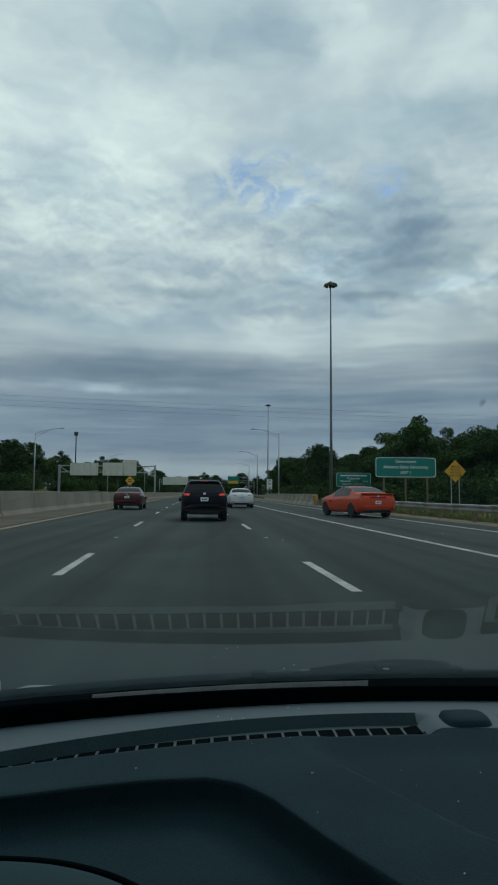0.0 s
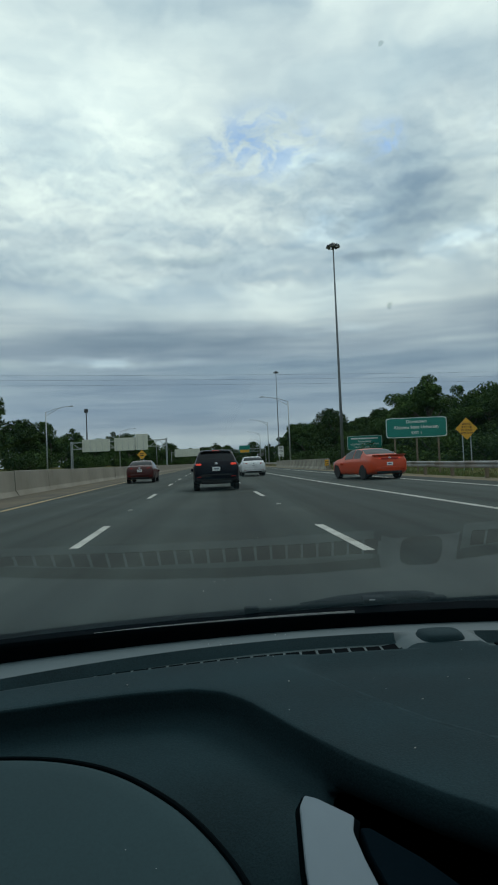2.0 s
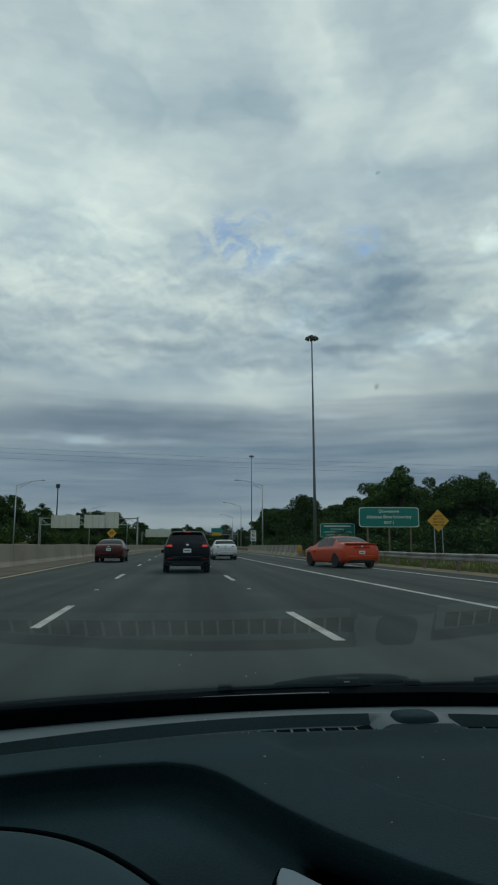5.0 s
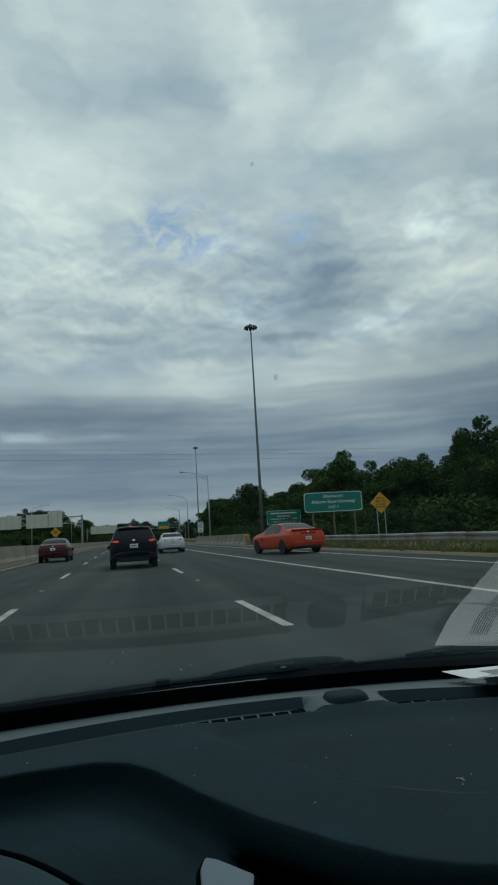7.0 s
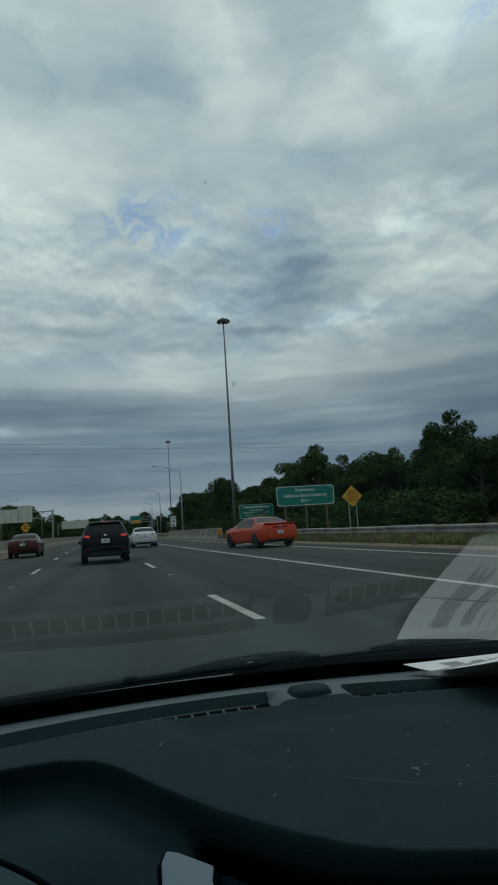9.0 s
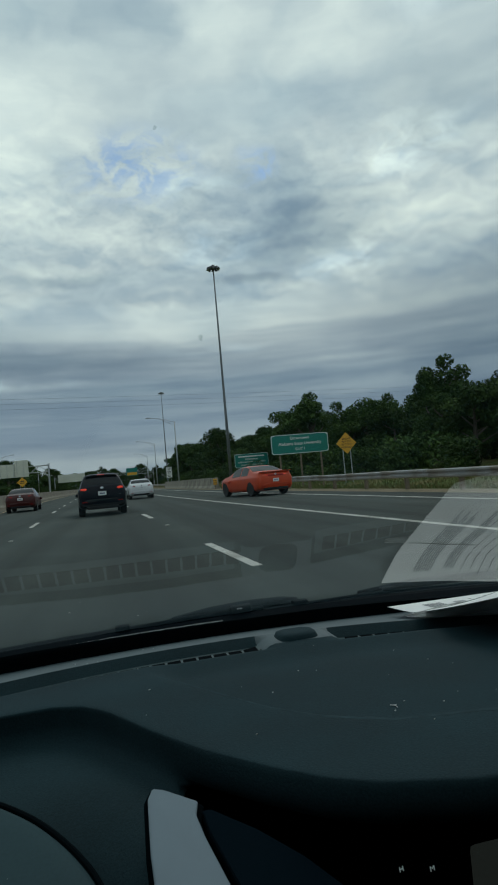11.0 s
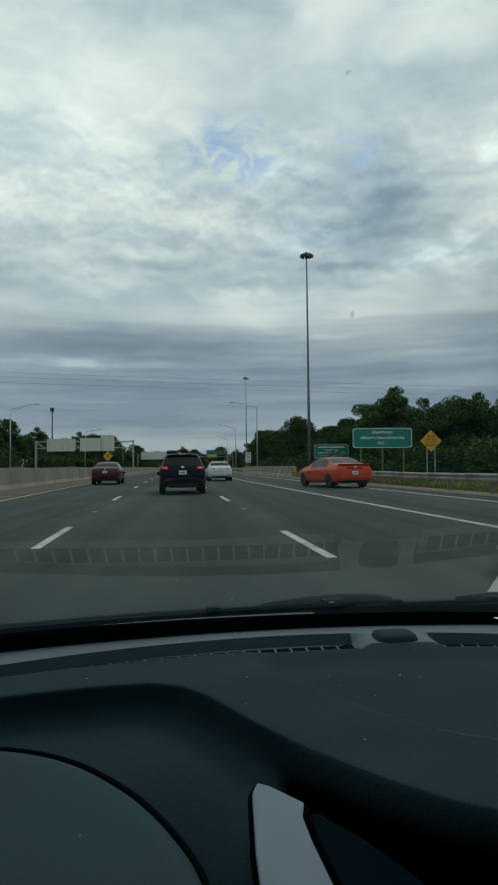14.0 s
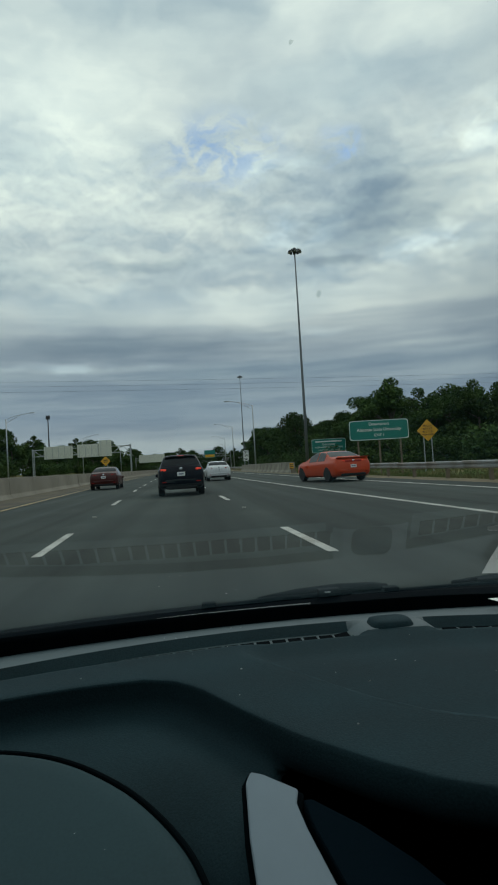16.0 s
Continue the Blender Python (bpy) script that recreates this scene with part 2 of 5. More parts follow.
GRASS = material("roadside_grass", (0.075, 0.105, 0.028), 0.95, vary=0.35, scale=0.5, fine_scale=22, bump=0.05, second=(0.17, 0.135, 0.06), spec=0.1)
GRAVEL = material("gravel_shoulder", (0.23, 0.185, 0.125), 0.95, vary=0.3, scale=1.5, fine_scale=40, bump=0.02, second=(0.15, 0.13, 0.08), spec=0.1)
BLADES = material("grass_blades", (0.085, 0.115, 0.03), 0.9, vary=0.3, scale=0.8, second=(0.19, 0.15, 0.07), spec=0.1)
LEAF = material("tree_leaves", (0.031, 0.060, 0.017), 0.85, vary=0.45, scale=0.9, fine_scale=6, second=(0.060, 0.099, 0.026), spec=0.08, per_object=0.35)
BARK = material("tree_bark", (0.10, 0.085, 0.065), 0.95, vary=0.3, scale=4, fine_scale=40, bump=0.02)
GALV = material("galvanised_steel", (0.40, 0.42, 0.43), 0.5, metal=0.6, vary=0.15, scale=2, fine_scale=30)
RUSTY = material("dull_guardrail_steel", (0.33, 0.34, 0.34), 0.6, metal=0.4, vary=0.25, scale=1.5, fine_scale=20, second=(0.22, 0.19, 0.16))
MAST = material("weathered_mast_steel", (0.17, 0.185, 0.195), 0.55, metal=0.4, vary=0.18, scale=0.8, fine_scale=20)
POLE = material("dark_lamp_metal", (0.06, 0.065, 0.07), 0.5, metal=0.4, vary=0.15)
LENS = material("lamp_lens", (0.45, 0.48, 0.50), 0.2, vary=0.1)
SIGN_G = material("sign_green", (0.0, 0.19, 0.155), 0.45, vary=0.08, scale=2)
SIGN_Y = material("sign_yellow", (0.72, 0.36, 0.02), 0.45, vary=0.08, scale=3)
SIGN_W = material("sign_white", (0.75, 0.76, 0.74), 0.5, vary=0.06, scale=3)
SIGN_BACK = material("sign_back_aluminium", (0.66, 0.66, 0.58), 0.6, vary=0.08, scale=1.0, metal=0.0)
BLACK = material("black_paint", (0.015, 0.015, 0.015), 0.5, vary=0.2)
ORANGE_P = material("barrel_orange", (0.75, 0.16, 0.03), 0.6, vary=0.12)
WOOD_POST = material("weathered_wood_post", (0.17, 0.13, 0.09), 0.9, vary=0.3, scale=5, fine_scale=50, bump=0.01)
TYRE = material("tyre_rubber", (0.018, 0.018, 0.019), 0.85, vary=0.2, scale=8)
RIM = material("wheel_alloy", (0.30, 0.31, 0.32), 0.35, metal=0.8, vary=0.1)
CAR_GLASS = material("tinted_car_glass", (0.008, 0.010, 0.012), 0.08, vary=0.05, spec=0.22)
TRIM_BLACK = material("black_bumper_plastic", (0.013, 0.014, 0.015), 0.7, vary=0.15, spec=0.25)
TAIL = material("tail_light_red", (0.25, 0.012, 0.010), 0.2, vary=0.1, emit=(1.0, 0.06, 0.03, 0.02))
TAIL_ON = material("lit_tail_light", (0.55, 0.03, 0.02), 0.2, vary=0.1, emit=(1.0, 0.10, 0.05, 0.30))
PLATE = material("number_plate_white", (0.70, 0.71, 0.70), 0.5, vary=0.06)
PLATE_BAR = material("number_plate_print", (0.10, 0.12, 0.20), 0.6, vary=0.1)
CHROME = material("bright_chrome", (0.75, 0.76, 0.77), 0.2, metal=1.0, vary=0.05)
PAINTS = {
    "dark": material("dark_navy_car_paint", (0.003, 0.004, 0.009), 0.33, vary=0.08, coat=0.05, spec=0.14),
    "red": material("maroon_car_paint", (0.058, 0.009, 0.007), 0.35, vary=0.08, coat=0.15, spec=0.3),
    "white": material("silver_white_car_paint", (0.62, 0.63, 0.64), 0.3, vary=0.04, coat=0.5),
    "orange": material("orange_car_paint", (0.55, 0.060, 0.014), 0.35, vary=0.06, coat=0.15, spec=0.3),
    "grey": material("dark_grey_car_paint", (0.05, 0.052, 0.055), 0.3, vary=0.06, coat=0.5),
}
DASH = material("charcoal_dash_vinyl", (0.0130, 0.0305, 0.0370), 0.75, vary=0.28, scale=9, fine_scale=620, bump=0.0006, spec=0.07)
FIN = material("vent_fin_plastic", (0.076, 0.106, 0.112), 0.6, vary=0.08, scale=8, fine_scale=600, spec=0.2)
DASH_MID = material("vent_trough_plastic", (0.045, 0.075, 0.082), 0.6, vary=0.08, scale=8, fine_scale=600, spec=0.2)
DASH_BACK = material("grey_dash_strip", (0.050, 0.079, 0.090), 0.6, vary=0.08, scale=8, fine_scale=600, bump=0.0002, spec=0.4)
COVER = material("cluster_cover_plastic", (0.0250, 0.0500, 0.0575), 0.7, vary=0.1, scale=7, fine_scale=500, spec=0.09)
PANEL = material("blue_black_stack_plastic", (0.0030, 0.0090, 0.0140), 0.85, vary=0.1, scale=7, fine_scale=500, spec=0.02)
CREASE_PALE = material("scuff_and_crease_highlight", (0.028, 0.050, 0.058), 0.85, vary=0.3, scale=30, spec=0.06)
GLOWING = material("backlit_letters", (0.5, 0.6, 0.6), 0.5, emit=(0.62, 0.85, 0.85, 0.16))
DISPLAY = material("grey_green_display", (0.03, 0.035, 0.032), 0.4, vary=0.3, scale=14, emit=(0.7, 0.85, 0.75, 0.012))
SILVER = material("satin_silver_trim", (0.155, 0.210, 0.25), 0.5, metal=0.2, vary=0.03, scale=5, fine_scale=60)
# near-black for black parts, and for shade painted into slots, gaps and recesses
VOID = material("black_plastic_and_recess_shade", (0.0012, 0.0036, 0.0050), 0.9, vary=0.2, spec=0.03)
PAPER = material("printed_paper", (0.84, 0.85, 0.84), 0.9, vary=0.04, scale=5, fine_scale=120)
pn, pl = PAPER.node_tree.nodes, PAPER.node_tree.links
thin, both_sides = pn.new("ShaderNodeBsdfTranslucent"), pn.new("ShaderNodeMixShader")
thin.inputs[0].default_value = (0.7, 0.7, 0.68, 1)
both_sides.inputs[0].default_value = 0.12
pl.new(pn["Principled BSDF"].outputs[0], both_sides.inputs[1])
pl.new(thin.outputs[0], both_sides.inputs[2])
pl.new(both_sides.outputs[0], pn["Material Output"].inputs[0])
INK = material("paper_print", (0.34, 0.35, 0.36), 0.9, vary=0.1)
DUST = material("dust_speck", (0.45, 0.46, 0.46), 0.9, vary=0.1)
GLASS = windshield_material("windshield_glass", (0.93, 0.965, 0.965), 1.5)
# near-opaque tint for unseen windows, set to keep light out of the cabin
LIGHT_BLOCK_GLASS = windshield_material("light_blocking_cabin_glass", (0.03, 0.033, 0.033), 1.3)
SMUDGE = windshield_material("dried_splash_film", (0.87, 0.885, 0.88), 1.02)
HOOD_P = material("silver_hood_paint", (0.33, 0.35, 0.36), 0.3, vary=0.04, coat=0.4)
LINER = material("grey_headliner", (0.15, 0.155, 0.16), 0.95, vary=0.1, scale=10, fine_scale=300)
WIPER = material("wiper_black", (0.0030, 0.0078, 0.0115), 0.75, vary=0.15, spec=0.05)
FAR_WALL = material("far_building_wall", (0.45, 0.44, 0.42), 0.9, vary=0.1, scale=0.3)


# ---- mesh helpers ----
def link_mesh(name, bm, mats, parent=None, label="", smooth=False, kind=""):
    me = bpy.data.meshes.new(name)
    bm.to_mesh(me)
    bm.free()
    for m in (mats if isinstance(mats, (list, tuple)) else [mats]):
        me.materials.append(m)
    if smooth:
        me.shade_smooth()
    ob = new(name, me)
    if parent:
        ob.parent = parent
    return tagged(ob, label=label, kind=kind)


def part(name, bm, mats, parent, label="", smooth=False):
    return link_mesh(name, bm, mats, parent, label, smooth)


def thing(name, label, category, m=None, group="", kind=""):
    ob = new(name)
    if m is not None:
        ob.matrix_basis = m
    return tagged(ob, label, category, group, kind)


def box(bm, x0, x1, y0, y1, z0, z1, bevel=0.0, mat=None):
    vs = bmesh.ops.create_cube(bm, size=1.0, matrix=Matrix.LocRotScale(((x0 + x1) / 2, (y0 + y1) / 2, (z0 + z1) / 2), None, (x1 - x0, y1 - y0, z1 - z0)))["verts"]
    if mat is not None:
        bmesh.ops.transform(bm, matrix=mat, verts=vs)
    if bevel:
        es = list({e for v in vs for e in v.link_edges})
        bmesh.ops.bevel(bm, geom=es, offset=bevel, segments=2, affect="EDGES", profile=0.6)
    return bm


def boxed(*a, **k):
    return box(bmesh.new(), *a, **k)


def tube(bm, pts, radii, n=10, cap=True):
    """A round bar along points; one radius or one for each."""
    pts = [Vector(p) for p in pts]
    if isinstance(radii, (int, float)):
        radii = [radii] * len(pts)
    rings = []
    for i, p in enumerate(pts):
        d = (pts[min(i + 1, len(pts) - 1)] - pts[max(i - 1, 0)]).normalized()
        a = d.cross(Vector((0, 0, 1)) if abs(d.z) < 0.9 else Vector((1, 0, 0))).normalized()
        b = d.cross(a)
        rings.append([bm.verts.new(p + radii[i] * (math.cos(t) * a + math.sin(t) * b)) for t in (2 * math.pi * k / n for k in range(n))])
    for r0, r1 in zip(rings, rings[1:]):
        for k in range(n):
            bm.faces.new((r0[k], r0[(k + 1) % n], r1[(k + 1) % n], r1[k]))
    if cap:
        bm.faces.new(rings[0][::-1])
        bm.faces.new(rings[-1])
    bmesh.ops.recalc_face_normals(bm, faces=bm.faces)
    return bm


def loft(bm, rings, cap=True):
    vs = [[bm.verts.new(p) for p in r] for r in rings]
    n = len(vs[0])
    for r0, r1 in zip(vs, vs[1:]):
        for k in range(n):
            bm.faces.new((r0[k], r0[(k + 1) % n], r1[(k + 1) % n], r1[k]))
    if cap:
        bm.faces.new(vs[0][::-1])
        bm.faces.new(vs[-1])
    bmesh.ops.recalc_face_normals(bm, faces=bm.faces)
    return bm


def slab(bm, corners, thick):
    """A flat plate: the corners, pushed back by thick against its normal."""
    c = [Vector(p) for p in corners]
    nrm = (c[1] - c[0]).cross(c[2] - c[0]).normalized()
    return loft(bm, [[p - nrm * thick for p in c], c])


def lettering(body, size, m, mat, parent, name="lettering", thick=0.002, bold=0.010):
    """Built-in font turned into a mesh, centred at m, in its x-z plane facing -y."""
    cu = bpy.data.curves.new(name, "FONT")
    cu.body, cu.size, cu.align_x, cu.align_y, cu.extrude = body, size, "CENTER", "CENTER", thick
    cu.offset = bold * size
    tmp = bpy.data.objects.new(name, cu)
    scene.collection.objects.link(tmp)
    me = bpy.data.meshes.new_from_object(tmp.evaluated_get(bpy.context.evaluated_depsgraph_get()))
    bpy.data.objects.remove(tmp)
    me.materials.clear()
    me.materials.append(mat)
    ob = new(name, me)
    ob.parent = parent
    ob.matrix_basis = m @ pose(0, 0, 0, 90, 0, 0)
    return ob


# ---- the road's line: it leaves a little to one side and bends back ----
def cx(y):
    return 0.1 - 0.045 * y + 0.00018 * y * y if y < 500 else 0.1 - 0.045 * 500 + 0.00018 * 250000 + (y - 500) * 0.135


def heading(y):
    return math.degrees(-math.atan((cx(y + 0.5) - cx(y - 0.5))))


def on_road(u, y, z=0.0, turn=0.0):
    """The pose at u metres to one side of the lane's middle, y metres along."""
    return pose(cx(y) + u, y, z, 0, 0, heading(y) + turn)


def strip(name, u0, u1, y0, y1, z, mat, step=6.0, z1=None, parent=None, thick=0.0, label="", kind=""):
    bm = bmesh.new()
    n = max(1, int((y1 - y0) / step))
    rows = []
    for i in range(n + 1):
        y = y0 + (y1 - y0) * i / n
        rows.append((bm.verts.new((cx(y) + u0, y, z)), bm.verts.new((cx(y) + u1, y, z if z1 is None else z1))))
    for a, b in zip(rows, rows[1:]):
        bm.faces.new((a[0], a[1], b[1], b[0]))
    if thick:
        ret = bmesh.ops.extrude_face_region(bm, geom=bm.faces[:])
        bmesh.ops.translate(bm, vec=(0, 0, -thick), verts=[g for g in ret["geom"] if isinstance(g, bmesh.types.BMVert)])
        bmesh.ops.recalc_face_normals(bm, faces=bm.faces)
    return link_mesh(name, bm, mat, parent, label, kind=kind)


# ---- ground and road ----
def ground_height(u, y):
    """Grass verge beside the road: a bank on one side, a shallow dip on the other."""
    if -13 < u < 13.2:
        return -0.12
    if u < 0:
        d = -13 - u
        return -0.12 + 1.9 * min(1, max(0, d - 12) / 14) ** 1.3 * (1 if y < 260 else max(0, 1 - (y - 260) / 120))
    d = u - 13.2
    return -0.12 - 0.35 * math.sin(min(1, d / 9) * math.pi) + 0.5 * min(1, max(0, d - 9) / 16)


bm = bmesh.new()
us = [-2600, -900, -300, -120, -70, -50, -42, -36, -31, -27, -24, -20, -16, -13, 0, 13.2, 15, 17, 19, 21, 24, 28, 33, 40, 50, 70, 120, 300, 900, 2600]
ys = [-400, -120, -40, -10, 5, 15, 25, 35, 45, 60, 75, 90, 110, 130, 160, 200, 240, 280, 330, 400, 500, 700, 1100, 2200, 4200]
grid = [[bm.verts.new((cx(max(-200, min(y, 500))) + u, y, ground_height(u, y) if abs(u) < 200 else -0.12)) for u in us] for y in ys]
for r0, r1 in zip(grid, grid[1:]):
    for k in range(len(us) - 1):
        bm.faces.new((r0[k], r0[k + 1], r1[k + 1], r1[k]))
tagged(link_mesh("ground", bm, GRASS, smooth=True), "grassy roadside ground with dry patches", "ground", kind="structure")
road = tagged(strip("road", -8.2, 10.6, -60, 900, 0.0, ASPHALT, thick=0.3), "worn grey asphalt highway with several lanes", "road", kind="structure")
tagged(strip("gravel_verge", 10.6, 13.0, -60, 500, -0.01, GRAVEL, z1=-0.11, thick=0.2), "bare gravel strip beside the road", "verge", kind="structure")
strip("shoulder", -8.2, -5.95, -60, 500, 0.004, SHOULDER, parent=road, thick=0.003)
DASH_PITCH = 12.2
for u in (-1.83, 1.83):
    for i in range(-1, 26):
        y = (7.2 if u > 0 else 8.6) + i * DASH_PITCH
        strip("lane_dash", u - 0.065, u + 0.065, y, y + 3.05, 0.005, LINE_W, parent=road, step=1.5, thick=0.004)
strip("edge_line", 5.42, 5.57, -20, 500, 0.005, LINE_W, parent=road, thick=0.004)
strip("edge_line", 9.1, 9.25, -20, 500, 0.005, LINE_W, parent=road, thick=0.004)
strip("yellow_edge_line", -5.67, -5.52, -20, 500, 0.005, LINE_Y, parent=road, thick=0.004)
for i in range(12):
    y = 14 + i * 24.4
    for u in (-1.83, 1.83):
        bm = boxed(-0.05, 0.05, -0.05, 0.05, 0.002, 0.02, 0.008)
        ob = part("pavement_marker", bm, LINE_W, road)
        ob.matrix_basis = on_road(u, y + 1.5)

# ---- the car that carries the camera ----
own = thing("car_interior", "charcoal car dashboard and cabin behind a windshield", "car interior")


def glass_edge(x):
    return 0.861 - 0.32 * (x - 0.2) ** 2


def lip(x):
    return 0.762 - 0.61 * (x - 0.15) ** 2


def slots(x):
    return 0.726 - 0.45 * (x - 0.17) ** 2


def table(x, xs, vs):
    return float(np.interp(x, xs, vs))


def crest(x):
    return table(x, [-0.55, -0.3, -0.18, -0.135, -0.09, -0.04, -0.012, 0.010, 0.044, 0.058, 0.079, 0.092, 0.12, 0.15, 0.177, 0.231, 0.32, 0.5, 0.95],
                 [0.51, 0.566, 0.590, 0.601, 0.609, 0.611, 0.599, 0.575, 0.516, 0.494, 0.462, 0.447, 0.415, 0.387, 0.371, 0.353, 0.342, 0.338, 0.35])


def crease(x):
    return table(x, [0.05, 0.066, 0.108, 0.145, 0.18, 0.226, 0.305, 0.5, 0.95], [0.67, 0.642, 0.575, 0.517, 0.482, 0.455, 0.44, 0.435, 0.44])


def soft(a, b, v):
    t = min(1, max(0, (v - a) / (b - a)))
    return t * t * (3 - 2 * t)


def recess(x):
    """How deep the two vent troughs are at x."""
    return max(soft(-0.255, -0.22, x) * (1 - soft(0.175, 0.200, x)), soft(0.270, 0.285, x) * (1 - soft(0.58, 0.62, x)))


def dash_z(x, y):
    l, s = lip(x), slots(x)
    if y >= l:
        return 0.877 - 0.015 * (y - l) / (glass_edge(x) - l)
    z = 0.877 + 0.004 * soft(0, 0.12, s - y) * (1 - soft(0, 0.1, crest(x) + 0.02 - y))
    if x > 0.05:
        z -= 0.0105 * soft(0, 0.020, y - crease(x)) * soft(0.05, 0.09, x) * (1 - soft(s - 0.06, s, y))
    d = y - crest(x)
    if d < 0.005:
        z -= 0.0005 * (1 - d / 0.005) ** 2
    deep = recess(x) * table(x, [-0.25, 0.0, 0.1, 0.17, 0.28, 0.6], [0.0125, 0.0122, 0.0117, 0.0119, 0.0125, 0.0125])
    if y > l - 0.005:
        z -= deep * (l - y) / 0.005
    elif y > s - 0.014:
        z -= deep
    elif y > s - 0.019:
        z -= deep * (1 - (s - 0.014 - y) / 0.005)
    return z


ROLL_DRIVER = [(-0.0008, 0.8792), (-0.0014, 0.8765), (0.0000, 0.864), (-0.0030, 0.855), (-0.010, 0.8505), (-0.035, 0.8475), (-0.075, 0.847), (-0.11, 0.839), (-0.155, 0.825), (-0.31, 0.72)]
ROLL_MID = [(-0.0014, 0.8755), (-0.0036, 0.8710), (-0.0035, 0.862), (0.000, 0.855), (0.010, 0.850), (0.03, 0.848), (0.06, 0.848), (0.12, 0.846), (0.17, 0.82), (0.18, 0.70)]
bm = bmesh.new()
xs = [-0.55 + 0.0075 * i for i in range(201)]
cols = []
for x in xs:
    g, l, s, c = glass_edge(x), lip(x), slots(x), crest(x)
    ysamp = [g + 0.01, g] + [g + (l - g) * t for t in (0.3, 0.6, 0.85, 0.97)] + [l, l - 0.005] + [l + (s - l) * t for t in (0.35, 0.65, 0.9)] + [s, s - 0.007, s - 0.014, s - 0.019, s - 0.022]
    ysamp += [s - 0.022 + (c - s + 0.022) * t for t in [0.03 * i for i in range(1, 32)] + [0.955, 0.975, 0.99, 1.0]]
    col = [(x, y, dash_z(x, min(y, g))) for y in ysamp]
    col[0] = (x, g + 0.01, 0.84)
    w = soft(0.045, 0.085, x)
    for (da, za), (db, zb) in zip(ROLL_DRIVER, ROLL_MID):
        col.append((x, c + da + (db - da) * w, za + (zb - za) * w))
    cols.append([bm.verts.new(p) for p in col])
nrow = len(cols[0])
for i in range(len(cols) - 1):
    for k in range(nrow - 1):
        f = bm.faces.new((cols[i][k], cols[i][k + 1], cols[i + 1][k + 1], cols[i + 1][k]))
        r = recess(xs[i] + 0.004)
        # trough floor painted lighter for its reflection, trough walls dark for their shade
        f.material_index = 1 if k < 6 or (k == 6 and r < 0.2) or (k < 12 and r < 0.5 and 0.17 < xs[i] < 0.30) else 2 if 6 < k < 13 and r > 0.85 else 0
part("dash_pad", bm, [DASH, DASH_BACK, DASH_MID], own, "soft charcoal dash top", smooth=True)

# defroster slots: black slabs paint the dark of the openings between thin fins
for x0, x1 in ((-0.235, 0.176), (0.292, 0.57)):
    x = x0
    while x < x1:
        a, b = x + 0.0015, x + 0.0165
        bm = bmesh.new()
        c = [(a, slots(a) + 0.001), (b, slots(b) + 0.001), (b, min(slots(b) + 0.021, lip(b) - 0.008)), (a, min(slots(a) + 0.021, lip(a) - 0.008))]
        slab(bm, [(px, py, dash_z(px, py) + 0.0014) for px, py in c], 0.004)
        part("vent_slot_shade", bm, VOID, own)
        f0, f1 = b + 0.0003, b + 0.0029
        bm = bmesh.new()
        slab(bm, [(px, py, dash_z(px, py) + 0.0011) for px, py in ((f0, slots(f0) + 0.002), (f1, slots(f1) + 0.002), (f1, min(slots(f1) + 0.021, lip(f1) - 0.008)), (f0, min(slots(f0) + 0.021, lip(f0) - 0.008)))], 0.005)
        part("vent_fin", bm, FIN, own)
        x += 0.0182

# light sensor between the troughs
bm = bmesh.new()
rings = []
for zz, k in ((0.866, 1.05), (0.874, 0.98), (0.8815, 0.84), (0.8832, 0.6)):
    rings.append([(0.231 + 0.027 * k * math.copysign(abs(math.cos(t)) ** 0.42, math.cos(t)), 0.738 + 0.022 * k * math.copysign(abs(math.sin(t)) ** 0.6, math.sin(t)), zz) for t in (2 * math.pi * i / 24 for i in range(24))])
part("light_sensor", loft(bm, rings), DASH, own, "small black sensor dome", smooth=True)

# rounded cluster cover in front of the driver
bm = bmesh.new()
ARC = [(-0.50, 0.36), (-0.46, 0.44), (-0.40, 0.50), (-0.32, 0.528), (-0.24, 0.534), (-0.164, 0.531), (-0.12, 0.522), (-0.085, 0.506), (-0.052, 0.481), (-0.03, 0.458), (-0.010, 0.430), (0.003, 0.404), (0.012, 0.37), (0.016, 0.32), (0.016, 0.25)]



def rounded(pts, n=6):
    """A smooth curve through points."""
    out = []
    for k in range(len(pts) - 1):
        p0, p1, p2, p3 = (Vector(pts[max(0, min(len(pts) - 1, k + d))]) for d in (-1, 0, 1, 2))
        for s in range(n):
            t = s / n
            out.append(tuple(0.5 * (2 * p1 + (p2 - p0) * t + (2 * p0 - 5 * p1 + 4 * p2 - p3) * t * t + (3 * p1 - p0 - 3 * p2 + p3) * t ** 3)))
    return out + [tuple(pts[-1])]


ARC = [(x, y - 0.002) for x, y in rounded(ARC)]


def cover_z(x, y):
    return 0.8655 + (y - 0.54) * 0.21


mid = Vector((-0.24, 0.25, 0))
rings = [[(x, y, cover_z(x, y) - 0.03) for x, y in ARC], [(x, y, cover_z(x, y) - 0.001) for x, y in ARC]]
for k, h in ((0.985, 0.001), (0.95, 0.002), (0.8, 0.003), (0.5, 0.002), (0.2, 0.0)):
    rings.append([(mid.x + (x - mid.x) * k, mid.y + (y - mid.y) * k, cover_z(mid.x + (x - mid.x) * k, mid.y + (y - mid.y) * k) + h) for x, y in ARC])
vs = [[bm.verts.new(p) for p in r] for r in rings]
for r0, r1 in zip(vs, vs[1:]):
    for k in range(len(ARC) - 1):
        bm.faces.new((r0[k], r0[k + 1], r1[k + 1], r1[k]))
bmesh.ops.recalc_face_normals(bm, faces=bm.faces)
